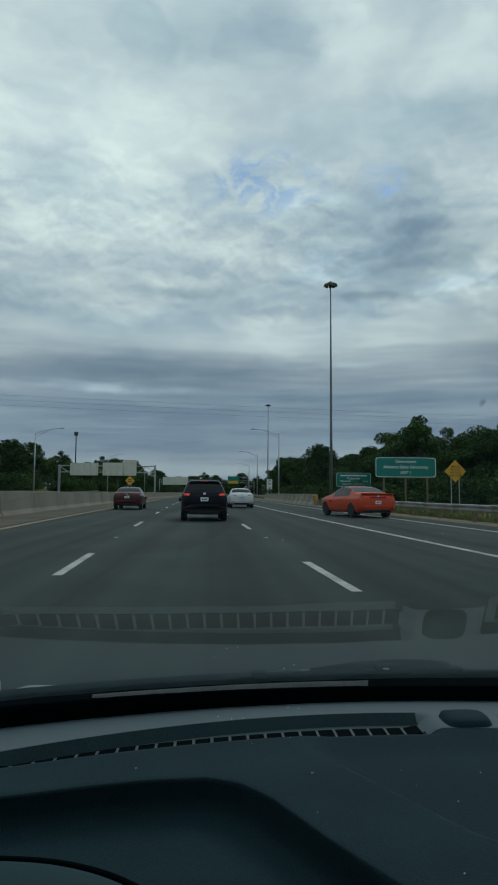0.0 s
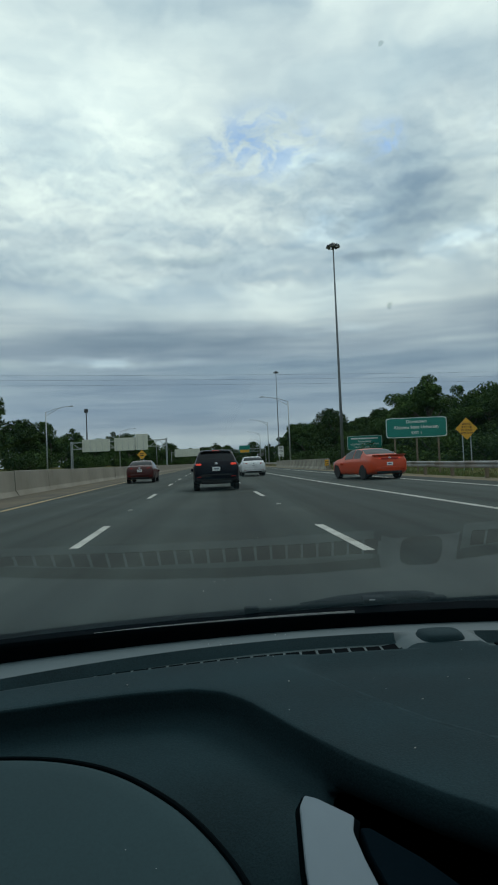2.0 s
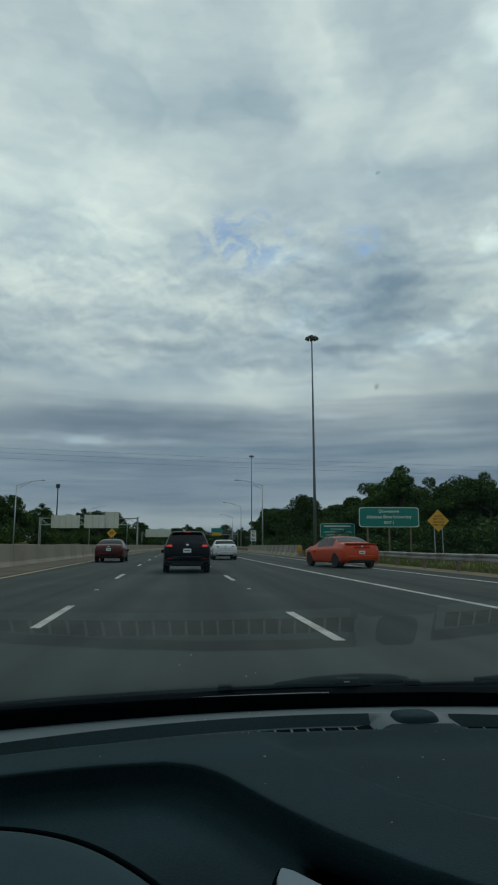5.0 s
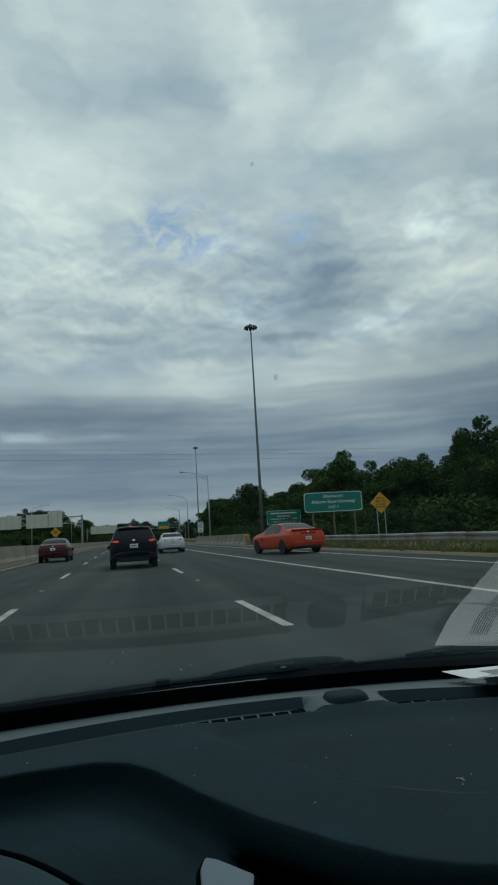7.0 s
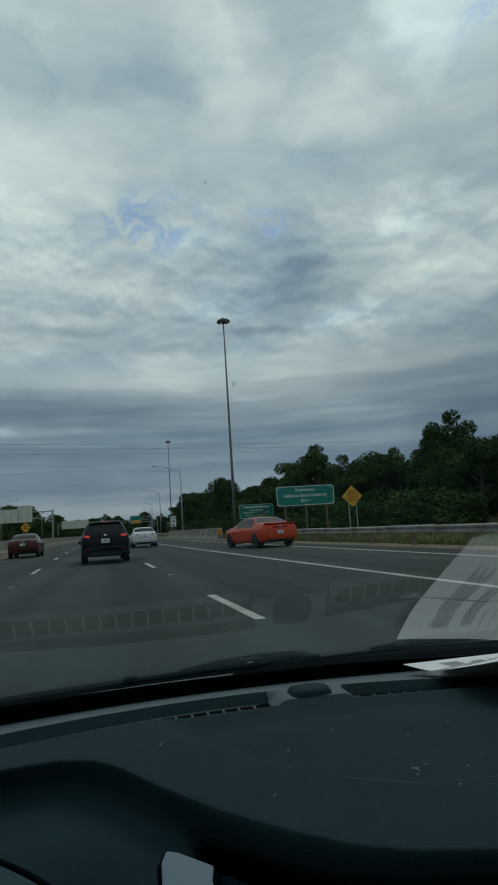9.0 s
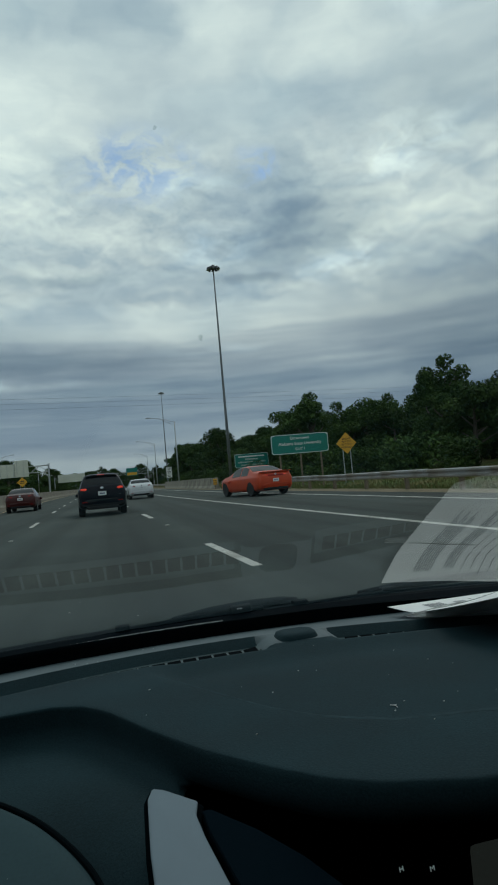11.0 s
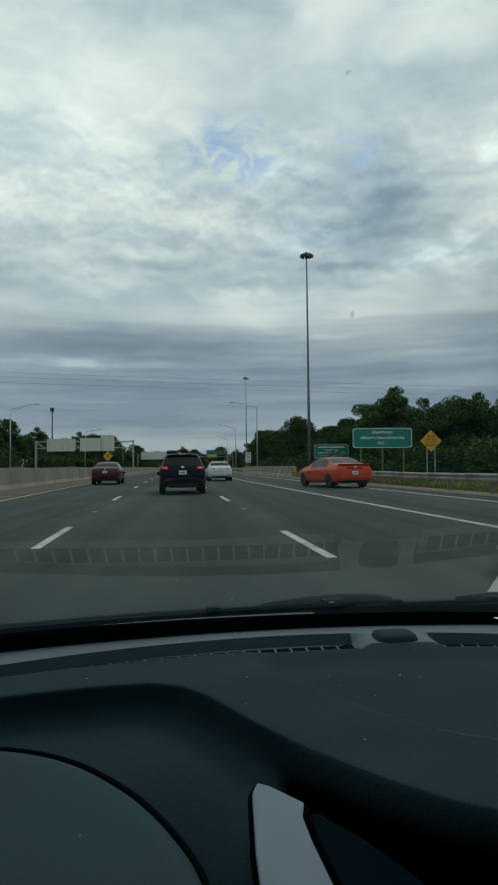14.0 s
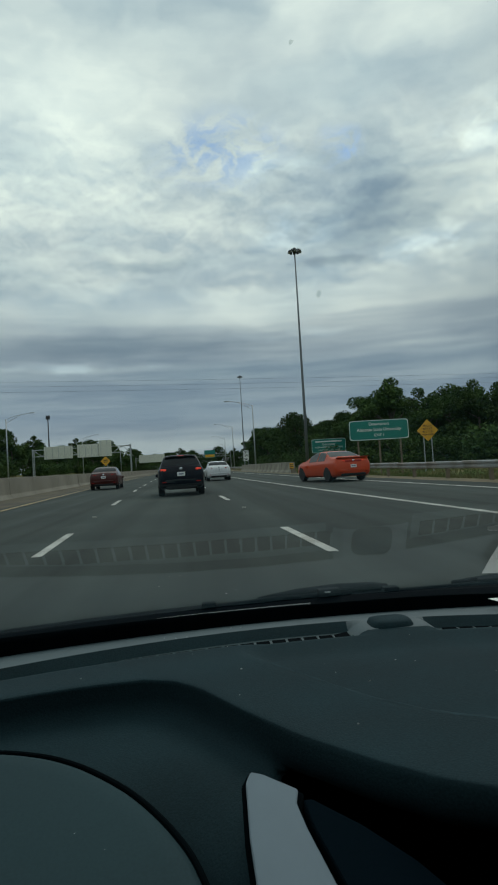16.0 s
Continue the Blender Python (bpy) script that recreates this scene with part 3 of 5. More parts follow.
part("cluster_cover", bm, COVER, own, "rounded dark grey cover", smooth=True)
bm = bmesh.new()
part("cover_gap", tube(bm, [(x + 0.002, y + 0.003, cover_z(x, y) - 0.0015) for x, y in ARC], 0.0021, 8), VOID, own)


def stack_z(y):
    return 0.868 + (y - 0.44) * 0.517


def plate(name, outline, lift, thick, mat, label=""):
    bm = bmesh.new()
    slab(bm, [(x, y - 0.0045, stack_z(y - 0.0045) + lift) for x, y in outline], thick)
    bmesh.ops.recalc_face_normals(bm, faces=bm.faces)
    bmesh.ops.bevel(bm, geom=[e for e in bm.edges], offset=0.0007, segments=2, affect="EDGES")
    return part(name, bm, mat, own, label)


plate("silver_trim", [(0.035, 0.405), (0.0362, 0.436), (0.040, 0.4425), (0.047, 0.4405), (0.068, 0.429), (0.0655, 0.421), (0.069, 0.407), (0.079, 0.378), (0.094, 0.335), (0.038, 0.335)], 0.001, 0.006, SILVER, "satin silver trim blade")
plate("trim_gap", [(0.032, 0.405), (0.0335, 0.438), (0.039, 0.446), (0.048, 0.4435), (0.072, 0.430), (0.0685, 0.421), (0.072, 0.408), (0.082, 0.379), (0.098, 0.33), (0.035, 0.33)], -0.002, 0.004, VOID)
plate("stack_side_panel", [(0.0695, 0.422), (0.075, 0.422), (0.101, 0.405), (0.125, 0.385), (0.146, 0.362), (0.165, 0.33), (0.098, 0.33), (0.083, 0.378), (0.072, 0.408)], -0.001, 0.01, PANEL)
# back and shelf are near-black, painting the shade inside the recess
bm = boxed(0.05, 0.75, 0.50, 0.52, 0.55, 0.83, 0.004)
part("stack_recess_shade", bm, VOID, own, "black panel painting the dark of the centre stack recess")
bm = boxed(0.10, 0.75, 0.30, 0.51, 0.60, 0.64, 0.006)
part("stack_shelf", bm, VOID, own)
bm = boxed(0.299, 0.40, 0.488, 0.50, 0.665, 0.748, 0.006)
part("clock_display", bm, DISPLAY, own, "small dark clock display")
lettering("H", 0.0062, pose(0.237, 0.4985, 0.741, 0, -8), GLOWING, own, thick=0.0003, bold=0.0)
lettering("M", 0.0062, pose(0.2645, 0.4985, 0.7355, 0, -8), GLOWING, own, thick=0.0003, bold=0.0)

# windshield: leans back over the dash, bowed a little
bm = bmesh.new()
gx = [-0.62 + 0.082 * i for i in range(21)]
vs = []
for j in range(13):
    s = -0.03 + 1.05 * j / 12
    vs.append([bm.verts.new((x, glass_edge(x) * 0.6 + 0.4 * 0.861 + 0.012 - s * math.cos(radians(30)) - 0.13 * (x - 0.2) ** 2, 0.858 + s * math.sin(radians(30)))) for x in gx])
for r0, r1 in zip(vs, vs[1:]):
    for k in range(len(gx) - 1):
        bm.faces.new((r0[k], r0[k + 1], r1[k + 1], r1[k]))
shield = part("windshield", bm, GLASS, own, "clear raked windshield", smooth=True)

# black band and cowl outside the glass foot
def swept(name, prof, mat, label="", x0=-0.62, x1=1.02):
    """A profile of (behind the glass foot, height) swept across the car."""
    bm = bmesh.new()
    rings = []
    for i in range(42):
        x = x0 + (x1 - x0) * i / 41
        rings.append([(x, glass_edge(x) + d, z) for d, z in prof])
    loft(bm, rings)
    return part(name, bm, mat, own, label, smooth=False)


bm = bmesh.new()
rings = []
for i in range(42):
    x = -0.62 + 1.64 * i / 41
    top = 0.8832 + 0.0075 * max(0, 0.2 - x) - 0.02 * max(0, x - 0.3)
    rings.append([(x, glass_edge(x) + d, z) for d, z in ((-0.029, 0.845), (-0.029, top), (-0.025, top), (0.0, 0.862), (0.0, 0.845))])
part("black_lip", loft(bm, rings), VOID, own, "black strip at the foot of the glass")
swept("cowl", [(0.050, 0.835), (0.050, 0.858), (0.075, 0.8675), (0.105, 0.867), (0.14, 0.853), (0.14, 0.83)], WIPER, "dark plastic cowl below the windshield")
swept("glass_seal", [(0.0455, 0.858), (0.0455, 0.8684), (0.047, 0.8684), (0.047, 0.858)], GALV, "thin bright seal line", -0.18, 0.17)
bm = bmesh.new()
rings = []
for d, z in ((0.10, 0.84), (0.12, 0.853), (0.35, 0.80), (0.7, 0.70), (1.0, 0.58), (1.1, 0.40)):
    rings.append([(x, 0.861 + d - 0.25 * (x - 0.2) ** 2, z - 0.12 * (x - 0.2) ** 2) for x in (-0.58 + 0.08 * i for i in range(20))])
vs = [[bm.verts.new(p) for p in r] for r in rings]
for r0, r1 in zip(vs, vs[1:]):
    for k in range(19):
        bm.faces.new((r0[k], r0[k + 1], r1[k + 1], r1[k]))
part("hood", bm, HOOD_P, own, "silver grey hood", smooth=True)

# wipers: blade with its rubber, bridge, arm and pivot on the cowl
def wiper(pts, arm, clips):
    blade = part("wiper_blade", tube(bmesh.new(), pts, [0.003] + [0.0055] * (len(pts) - 2) + [0.003], 8), WIPER, own, "black wiper blade", smooth=True)
    part("rubber", tube(bmesh.new(), [(x, y - 0.002, z - 0.006) for x, y, z in pts], 0.0022, 6), VOID, blade)
    part("wiper_arm", tube(bmesh.new(), arm, [0.004] + [0.0075] * (len(arm) - 2) + [0.010], 8), WIPER, own, "black wiper arm", smooth=True)
    for x, y, z, w in clips:
        part("clip", boxed(x - w, x + w, y - 0.008, y + 0.008, z - 0.006, z + 0.006, 0.002), WIPER, blade)


wiper([(-0.34, 0.845, 0.850), (-0.2, 0.885, 0.852), (-0.08, 0.91, 0.857), (0.02, 0.93, 0.8645), (0.12, 0.94, 0.869), (0.24, 0.945, 0.870)],
      [(0.10, 0.950, 0.869), (0.16, 0.955, 0.8725), (0.22, 0.96, 0.8745), (0.275, 0.965, 0.872), (0.30, 0.972, 0.864)],
      [(0.205, 0.945, 0.873, 0.016), (0.028, 0.932, 0.869, 0.010)])
wiper([(0.19, 0.93, 0.8615), (0.30, 0.945, 0.865), (0.45, 0.945, 0.866), (0.62, 0.925, 0.863), (0.86, 0.86, 0.853)],
      [(0.40, 0.955, 0.870), (0.5, 0.962, 0.873), (0.62, 0.962, 0.871), (0.75, 0.95, 0.862)],
      [(0.30, 0.948, 0.868, 0.012), (0.45, 0.95, 0.869, 0.012)])
# small bright box that paints the highlight at the wiper arm's label
part("wiper_label_glint", boxed(0.198, 0.206, 0.9355, 0.9370, 0.8745, 0.8760), GALV, own)

# the rest of the shell round the camera: roof, pillars, sides, back, floor
def shell(name, bm, mat=LINER, label=""):
    return part(name, bm, mat, own, label)


# slab added out of view, blocks sky light from the faces below the crest
bm = bmesh.new()
slab(bm, [(-0.54, -0.05, 1.374), (0.94, -0.05, 1.374), (0.90, 0.115, 1.279), (-0.50, 0.115, 1.279)], 0.012)
shell("light_block_header", bm, LINER, "unseen grey header slab that cuts sky light on the dash")
shell("roof", boxed(-0.55, 0.95, -1.60, -0.04, 1.385, 1.42, 0.01), LINER, "grey cloth headliner")
bm = bmesh.new()
rows = []
for y, lift in ((-1.66, 0.0), (-1.60, 0.022), (-1.45, 0.034), (-1.1, 0.045), (-0.7, 0.048), (-0.35, 0.040), (-0.12, 0.022), (-0.03, 0.0)):
    rows.append([bm.verts.new((0.2 + 0.78 * q, y, 1.405 + lift + 0.030 * (1 - abs(q) ** 3.0) * (lift / 0.048) - 0.03 * max(0.0, abs(q) - 0.9) * 10)) for q in (-1, -0.95, -0.9, -0.8, -0.6, -0.3, 0, 0.3, 0.6, 0.8, 0.9, 0.95, 1)])
for r0, r1 in zip(rows, rows[1:]):
    for k in range(12):
        bm.faces.new((r0[k], r0[k + 1], r1[k + 1], r1[k]))
part("roof_skin", bm, HOOD_P, own, "silver grey crowned roof panel", smooth=True)
bm = bmesh.new()
slab(bm, [(-0.52, -2.14, 0.93), (0.92, -2.14, 0.93), (0.86, -1.60, 1.40), (-0.46, -1.60, 1.40)], 0.005)
part("rear_window", bm, LIGHT_BLOCK_GLASS, own, "unseen rear glass, near black to keep light out")
for x0, x1, sgn in ((-0.60, -0.54, -1), (0.94, 1.00, 1)):
    bm = bmesh.new()
    tube(bm, [((x0 + x1) / 2, 0.70, 0.84), ((x0 + x1) / 2 - sgn * 0.02, 0.35, 1.10), ((x0 + x1) / 2 - sgn * 0.03, -0.03, 1.39)], 0.04, 8)
    shell("pillar", bm)
    shell("door_panel", boxed(x0 - 0.02, x1 + 0.02, -1.9, 0.72, 0.3, 0.86, 0.02), DASH)
    shell("rear_pillar", boxed(x0, x1, -1.0, -0.85, 0.85, 1.40, 0.01))
# side windows added out of view, near black so dash faces stay dark
for x in (-0.575, 0.975):
    bm = bmesh.new()
    slab(bm, [(x, -0.85, 0.86), (x, 0.66, 0.86), (x, -0.02, 1.39), (x, -0.85, 1.39)], 0.004)
    part("side_window", bm, LIGHT_BLOCK_GLASS, own, "unseen side glass, near black to keep light out")
    bm = bmesh.new()
    slab(bm, [(x + 0.02, -1.0, 0.86), (x + 0.02, -1.0, 1.40), (x + 0.02, -1.60, 1.40), (x + 0.02, -2.16, 0.93), (x + 0.02, -2.16, 0.86)], 0.04)
    shell("rear_side", bm, HOOD_P, "silver grey rear quarter")
shell("rear_wall", boxed(-0.58, 0.98, -2.2, -2.13, 0.3, 0.945, 0.02), HOOD_P)
shell("cabin_floor", boxed(-0.58, 0.98, -2.15, 0.75, 0.24, 0.30, 0.01), DASH)
shell("lower_dash", boxed(-0.56, 0.96, 0.53, 0.75, 0.3, 0.80, 0.02), DASH)

# outer skin and wheels of this car
for sgn, xs_out in ((-1, -0.655), (1, 1.055)):
    for name, y0, y1, z0, z1 in (("door_skin", -0.82, 0.70, 0.27, 0.85), ("rear_side_skin", -2.22, -0.83, 0.30, 0.87), ("fender", 0.71, 1.88, 0.34, 0.60)):
        part(name, boxed(min(xs_out, xs_out - sgn * 0.045), max(xs_out, xs_out - sgn * 0.045), y0, y1, z0, z1, 0.02), HOOD_P, own, "silver grey body panel")
    for wy in (1.32, -1.32):
        prof = [(-0.10, 0.22), (-0.10, 0.30), (-0.07, 0.325), (0.07, 0.325), (0.10, 0.30), (0.10, 0.22)]
        bm = bmesh.new()
        loft(bm, [[(xs_out - sgn * 0.08 + dx, wy + rr * math.cos(a), 0.325 + rr * math.sin(a)) for a in (2 * math.pi * i / 26 for i in range(26))] for dx, rr in prof])
        wheel = part("wheel", bm, TYRE, own, "black tyre")
        bm = bmesh.new()
        loft(bm, [[(xs_out + sgn * d, wy + 0.22 * k * math.cos(a), 0.325 + 0.22 * k * math.sin(a)) for a in (2 * math.pi * i / 20 for i in range(20))] for d, k in ((-0.02, 1.0), (0.022, 1.0), (0.024, 0.9), (0.0, 0.85), (0.01, 0.2))])
        part("rim", bm, RIM, wheel, "alloy rim")
part("front_bumper", boxed(-0.60, 1.0, 1.86, 1.98, 0.25, 0.56, 0.04), HOOD_P, own, "silver grey bumper")
part("rear_bumper", boxed(-0.62, 1.02, -2.30, -2.20, 0.25, 0.60, 0.04), HOOD_P, own, "silver grey bumper")

# loose sheet of paper by the glass, curling up on one side
sheet = thing("paper_sheet", "white printed paper sheet curling on the dashboard", "paper")


def paper_point(a, b):
    """a along its length, b from the glass towards the cabin, both 0 to 1."""
    x = 0.374 + 0.285 * a + 0.016 * math.sin(b * 3.0) * (1 - a) + 0.06 * b * b * (1 - a) + 0.5 * max(0, b - 0.8) * (1 - a)
    y = 0.786 - 0.225 * b - 0.02 * a
    z = 0.8835 + 0.004 * a + 0.225 * (0.30 + 0.36 * min(1, 2 * a)) * max(0, b - 0.2) ** 1.15
    return (x, y, z)


def paper_patch(a0, a1, b0, b1, na, nb, up):
    bm = bmesh.new()
    vs = []
    for i in range(na + 1):
        vs.append([])
        for j in range(nb + 1):
            p = paper_point(a0 + (a1 - a0) * i / na, b0 + (b1 - b0) * j / nb)
            vs[-1].append(bm.verts.new((p[0], p[1], p[2] + up)))
    for i in range(na):
        for j in range(nb):
            bm.faces.new((vs[i][j], vs[i + 1][j], vs[i + 1][j + 1], vs[i][j + 1]))
    ret = bmesh.ops.extrude_face_region(bm, geom=bm.faces[:])
    bmesh.ops.translate(bm, vec=(0, 0, -0.0004), verts=[g for g in ret["geom"] if isinstance(g, bmesh.types.BMVert)])
    bmesh.ops.recalc_face_normals(bm, faces=bm.faces)
    return bm


part("page", paper_patch(0, 1, 0, 1, 16, 14, 0), PAPER, sheet, smooth=False)
for i in range(26):
    a = 0.13 + 0.011 * i if i < 8 else 0.27 + 0.011 * (i - 8) if i < 13 else 0.36 + 0.045 * (i - 13)
    b0, b1 = (0.08, 0.60 - 0.05 * (i % 3)) if i < 8 else (0.10, 0.66 - 0.06 * (i % 4)) if i < 13 else (0.05 + 0.02 * (i % 3), 0.85 - 0.07 * (i % 4))
    part("print_line", paper_patch(a, a + (0.0045 if i < 13 else 0.0018), b0, b1, 1, 8, 0.0008), INK, sheet)
bm = bmesh.new()
ring = [paper_point(0.66 + 0.16 * math.cos(t), 0.45 + 0.21 * math.sin(t)) for t in (2 * math.pi * k / 28 for k in range(29))]
part("seal_ring", tube(bm, [(p[0], p[1], p[2] + 0.001) for p in ring], 0.0012, 6), INK, sheet, "round printed seal")

# its turned-down corner, seen from below
bm = bmesh.new()
FOLD = ((0.366, 0.8862, 0.8872), (0.385, 0.8832, 0.8895), (0.4045, 0.8806, 0.8918), (0.4375, 0.8800, 0.8948), (0.4905, 0.8796, 0.8942), (0.56, 0.8796, 0.8940), (0.64, 0.8796, 0.8940))
rows = [[bm.verts.new((x, 0.711 + 0.004 * t - 0.03 * (x - 0.4) + 0.003 * math.sin(3.1 * t), z0 + (z1 - z0) * t)) for t in (0, 0.25, 0.5, 0.75, 1)] for x, z0, z1 in FOLD]
for r0, r1 in zip(rows, rows[1:]):
    for k in range(4):
        bm.faces.new((r0[k], r1[k], r1[k + 1], r0[k + 1]))
bmesh.ops.solidify(bm, geom=bm.faces[:], thickness=0.0004)
part("folded_corner", bm, PAPER, sheet, "shaded underside of the paper", smooth=True)

# pale strips painting the crease's highlight along with its scuff, and a curl of lint
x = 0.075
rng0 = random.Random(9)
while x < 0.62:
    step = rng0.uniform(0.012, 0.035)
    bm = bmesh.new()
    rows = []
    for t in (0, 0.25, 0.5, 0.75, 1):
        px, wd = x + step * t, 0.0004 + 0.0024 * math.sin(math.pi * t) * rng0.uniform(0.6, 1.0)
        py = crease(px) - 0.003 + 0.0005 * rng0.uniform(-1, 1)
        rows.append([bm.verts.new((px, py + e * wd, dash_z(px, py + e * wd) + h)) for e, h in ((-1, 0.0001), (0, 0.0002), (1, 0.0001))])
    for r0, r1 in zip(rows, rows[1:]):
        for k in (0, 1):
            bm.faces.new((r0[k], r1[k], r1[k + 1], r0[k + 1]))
    part("scuff_highlight_strip", bm, CREASE_PALE, own)
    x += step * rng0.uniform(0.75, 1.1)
part("lint", tube(bmesh.new(), [(0.243 + 0.004 * math.cos(t) + 0.0015 * t, 0.497 + 0.003 * math.sin(t) + 0.002 * t, dash_z(0.245, 0.5) + 0.0006) for t in (0.45 * k for k in range(11))], 0.00035, 5), DUST, own)

# dust on the dash, dried splashes on the glass
for x, y in ((0.287, 0.493), (0.242, 0.492), (0.258, 0.508), (0.048, 0.611), (-0.003, 0.753), (-0.029, 0.765), (-0.015, 0.752), (0.05, 0.80), (0.062, 0.795), (0.25, 0.44), (0.16, 0.58), (0.20, 0.63), (-0.10, 0.63), (0.33, 0.60), (0.12, 0.47)):
    bm = bmesh.new()
    s = 0.0004 + 0.0003 * ((x * 977) % 1)
    tube(bm, [(x, y, dash_z(x, y) + 0.0002), (x + s * 2.5, y + s, dash_z(x, y) + 0.0004)], s, 5)
    part("dust_speck", bm, DUST, own)
rng0 = random.Random(21)
for k in range(34):
    on_cover = k < 12
    x, y = (rng0.uniform(-0.20, -0.03), rng0.uniform(0.36, 0.46)) if on_cover else (rng0.uniform(-0.22, 0.42), rng0.uniform(0.46, 0.70))
    if not on_cover and y < crest(x) + 0.02:
        continue
    z, s = (cover_z(x, y) + 0.0026 if on_cover else dash_z(x, y)), rng0.uniform(0.00018, 0.0004)
    part("dust_speck", tube(bmesh.new(), [(x, y, z), (x + s * 2.2, y + s * rng0.uniform(-1, 1), z + s * 0.6)], s, 5), DUST, own)
for x, y, z, w, h in ((0.084, 0.350, 1.160, 0.0011, 0.0021), (0.056, 0.245, 1.2205, 0.0008, 0.0008)):
    bm = bmesh.new()
    rng0 = np.random.default_rng(int(1000 * x) + 7)
    nrm = Vector((0, math.sin(radians(30)), math.cos(radians(30))))
    upw = Vector((0, -math.cos(radians(30)), math.sin(radians(30))))
    c = Vector((x, y, z)) - 0.006 * nrm
    pts = []
    for k in range(14):
        a = 2 * math.pi * k / 14
        r = 0.65 + 0.6 * rng0.random()
        pts.append(c + Vector((1, 0, 0)) * w * r * math.cos(a) + upw * h * r * math.sin(a) * (1.25 if math.sin(a) < 0 else 0.8))
    slab(bm, pts, 0.0006)
    part("dried_splash", bm, SMUDGE, own)


# ---- traffic ----
def oval(n, a, b, p, cxx=0.0, cyy=0.0):
    """A rounded rectangle: half sizes a, b, squareness p."""
    out = []
    for k in range(n):
        t = 2 * math.pi * (k + 0.5) / n
        c, s = math.cos(t), math.sin(t)
        out.append((cxx + a * math.copysign(abs(c) ** (2 / p), c), cyy + b * math.copysign(abs(s) ** (2 / p), s)))
    return out


def build_car(name, label, paint, L, W, top, belt, wide, low, glass, plate_z, light, lit, m, clad=False, lip_spoiler=False, roof_spoiler=False, black_rims=False):
    """top, belt, wide, low: (distance from the tail, value) lines of the body; glass: tail distances where rear glass, side glass and windscreen start and end."""
    car = thing(name, label, "car", m, group="cars on the highway")
    P = PAINTS[paint]
    rear = -L / 2

    def line(tab, y):
        d = [y - rear + k for k in (-0.05, -0.025, 0.0, 0.025, 0.05)]
        return sum(table(v, [p[0] for p in tab], [p[1] for p in tab]) for v in d) / 5

    def ring(y):
        """Half section from sill to roof centre."""
        w, lo, hi = W / 2 * line(wide, y), line(low, y), line(top, y)
        zb = min(line(belt, y), hi - 0.025)
        wr = w * (0.93 - 0.52 * (hi - zb))
        mid_z = lo + (zb - lo) * 0.55
        half = [(w * 0.80, lo), (w * 0.93, lo + 0.04), (w * 0.985, lo + 0.13), (w, mid_z), (w * 0.993, zb - 0.12), (w * 0.972, zb - 0.05), (w * 0.935, zb)]
        half += [(w * 0.935 + (wr - w * 0.935) * t, zb + (hi - zb) * h) for t, h in ((0.22, 0.24), (0.48, 0.52), (0.70, 0.74), (0.84, 0.87), (1.0, 0.945))]
        half += [(wr * 0.86, hi - (hi - zb) * 0.015), (wr * 0.6, hi + 0.004), (wr * 0.3, hi + 0.010), (0.0, hi + 0.012)]
        return half

    def section(y):
        half = ring(y)
        return [(x, y, z) for x, z in half] + [(-x, y, z) for x, z in half[-2::-1]]

    ys = [rear + d for d in (0.0, 0.012, 0.03, 0.055, 0.085, 0.12, 0.16, 0.2, 0.25, 0.3, 0.36, 0.42, 0.48, 0.55, 0.62, 0.7, 0.8, 0.9, 1.0, 1.12, 1.25, 1.4, 1.6, 1.85, 2.1, 2.35)]
    ys += [rear + 2.35 + (L - 2.35) * k / 16 for k in range(1, 16)] + [L / 2 - 0.05, L / 2 - 0.015, L / 2]
    bm = bmesh.new()
    loft(bm, [section(y) for y in ys])
    part("body", bm, P, car, smooth=True)

    def pane(name, d0, d1, k0, k1, both=False, label=""):
        """Glass that lies on the body between two tail distances and two places of the section."""
        for s in ((1, -1) if both else (1,)):
            bm = bmesh.new()
            vs = []
            for i in range(11):
                sec = section(rear + d0 + (d1 - d0) * i / 10)
                row = []
                for j in range(13):
                    q = k0 + (k1 - k0) * j / 12
                    a = int(min(q, len(sec) - 2))
                    p = Vector(sec[a]).lerp(Vector(sec[a + 1]), q - a)
                    row.append(bm.verts.new((p.x * s, p.y, p.z)))
                vs.append(row)
            for i in range(10):
                for j in range(12):
                    bm.faces.new((vs[i][j], vs[i][j + 1], vs[i + 1][j + 1], vs[i + 1][j]))
            bmesh.ops.recalc_face_normals(bm, faces=bm.faces)
            bm.normal_update()
            for v in bm.verts:
                n = v.normal
                if n.dot(Vector((v.co.x, v.co.y * 0.15, v.co.z - 0.6))) < 0:
                    n = -n
                v.co += n * 0.006
            part(name, bm, CAR_GLASS, car, label, smooth=True)

    r0, r1, s0, s1, f0, f1 = glass
    pane("rear_window", r0, r1, 11.2, 18.8, label="dark tinted glass")
    pane("front_window", f0, f1, 11.2, 18.8)
    split = s0 + (s1 - s0) * 0.46
    pane("side_window", s0, split - 0.04, 6.3, 10.8, True)
    pane("side_window", split + 0.04, s1, 6.3, 10.8, True)
    for s in (-1, 1):
        bm = bmesh.new()
        loft(bm, [[(s * (W / 2 + 0.03) + x, rear + f1 - 0.35 + d, belt[-1][1] + 0.06 + z) for x, z in oval(14, 0.11 * k, 0.075 * k, 3)] for d, k in ((-0.03, 0.8), (0.0, 1.0), (0.06, 0.85), (0.10, 0.4))])
        part("mirror", bm, P, car, smooth=True)
    x0, x1, lz0, lz1 = light
    for s in (-1, 1):
        bm = bmesh.new()
        xm, xh = s * (x0 + x1) / 2, (x1 - x0) / 2
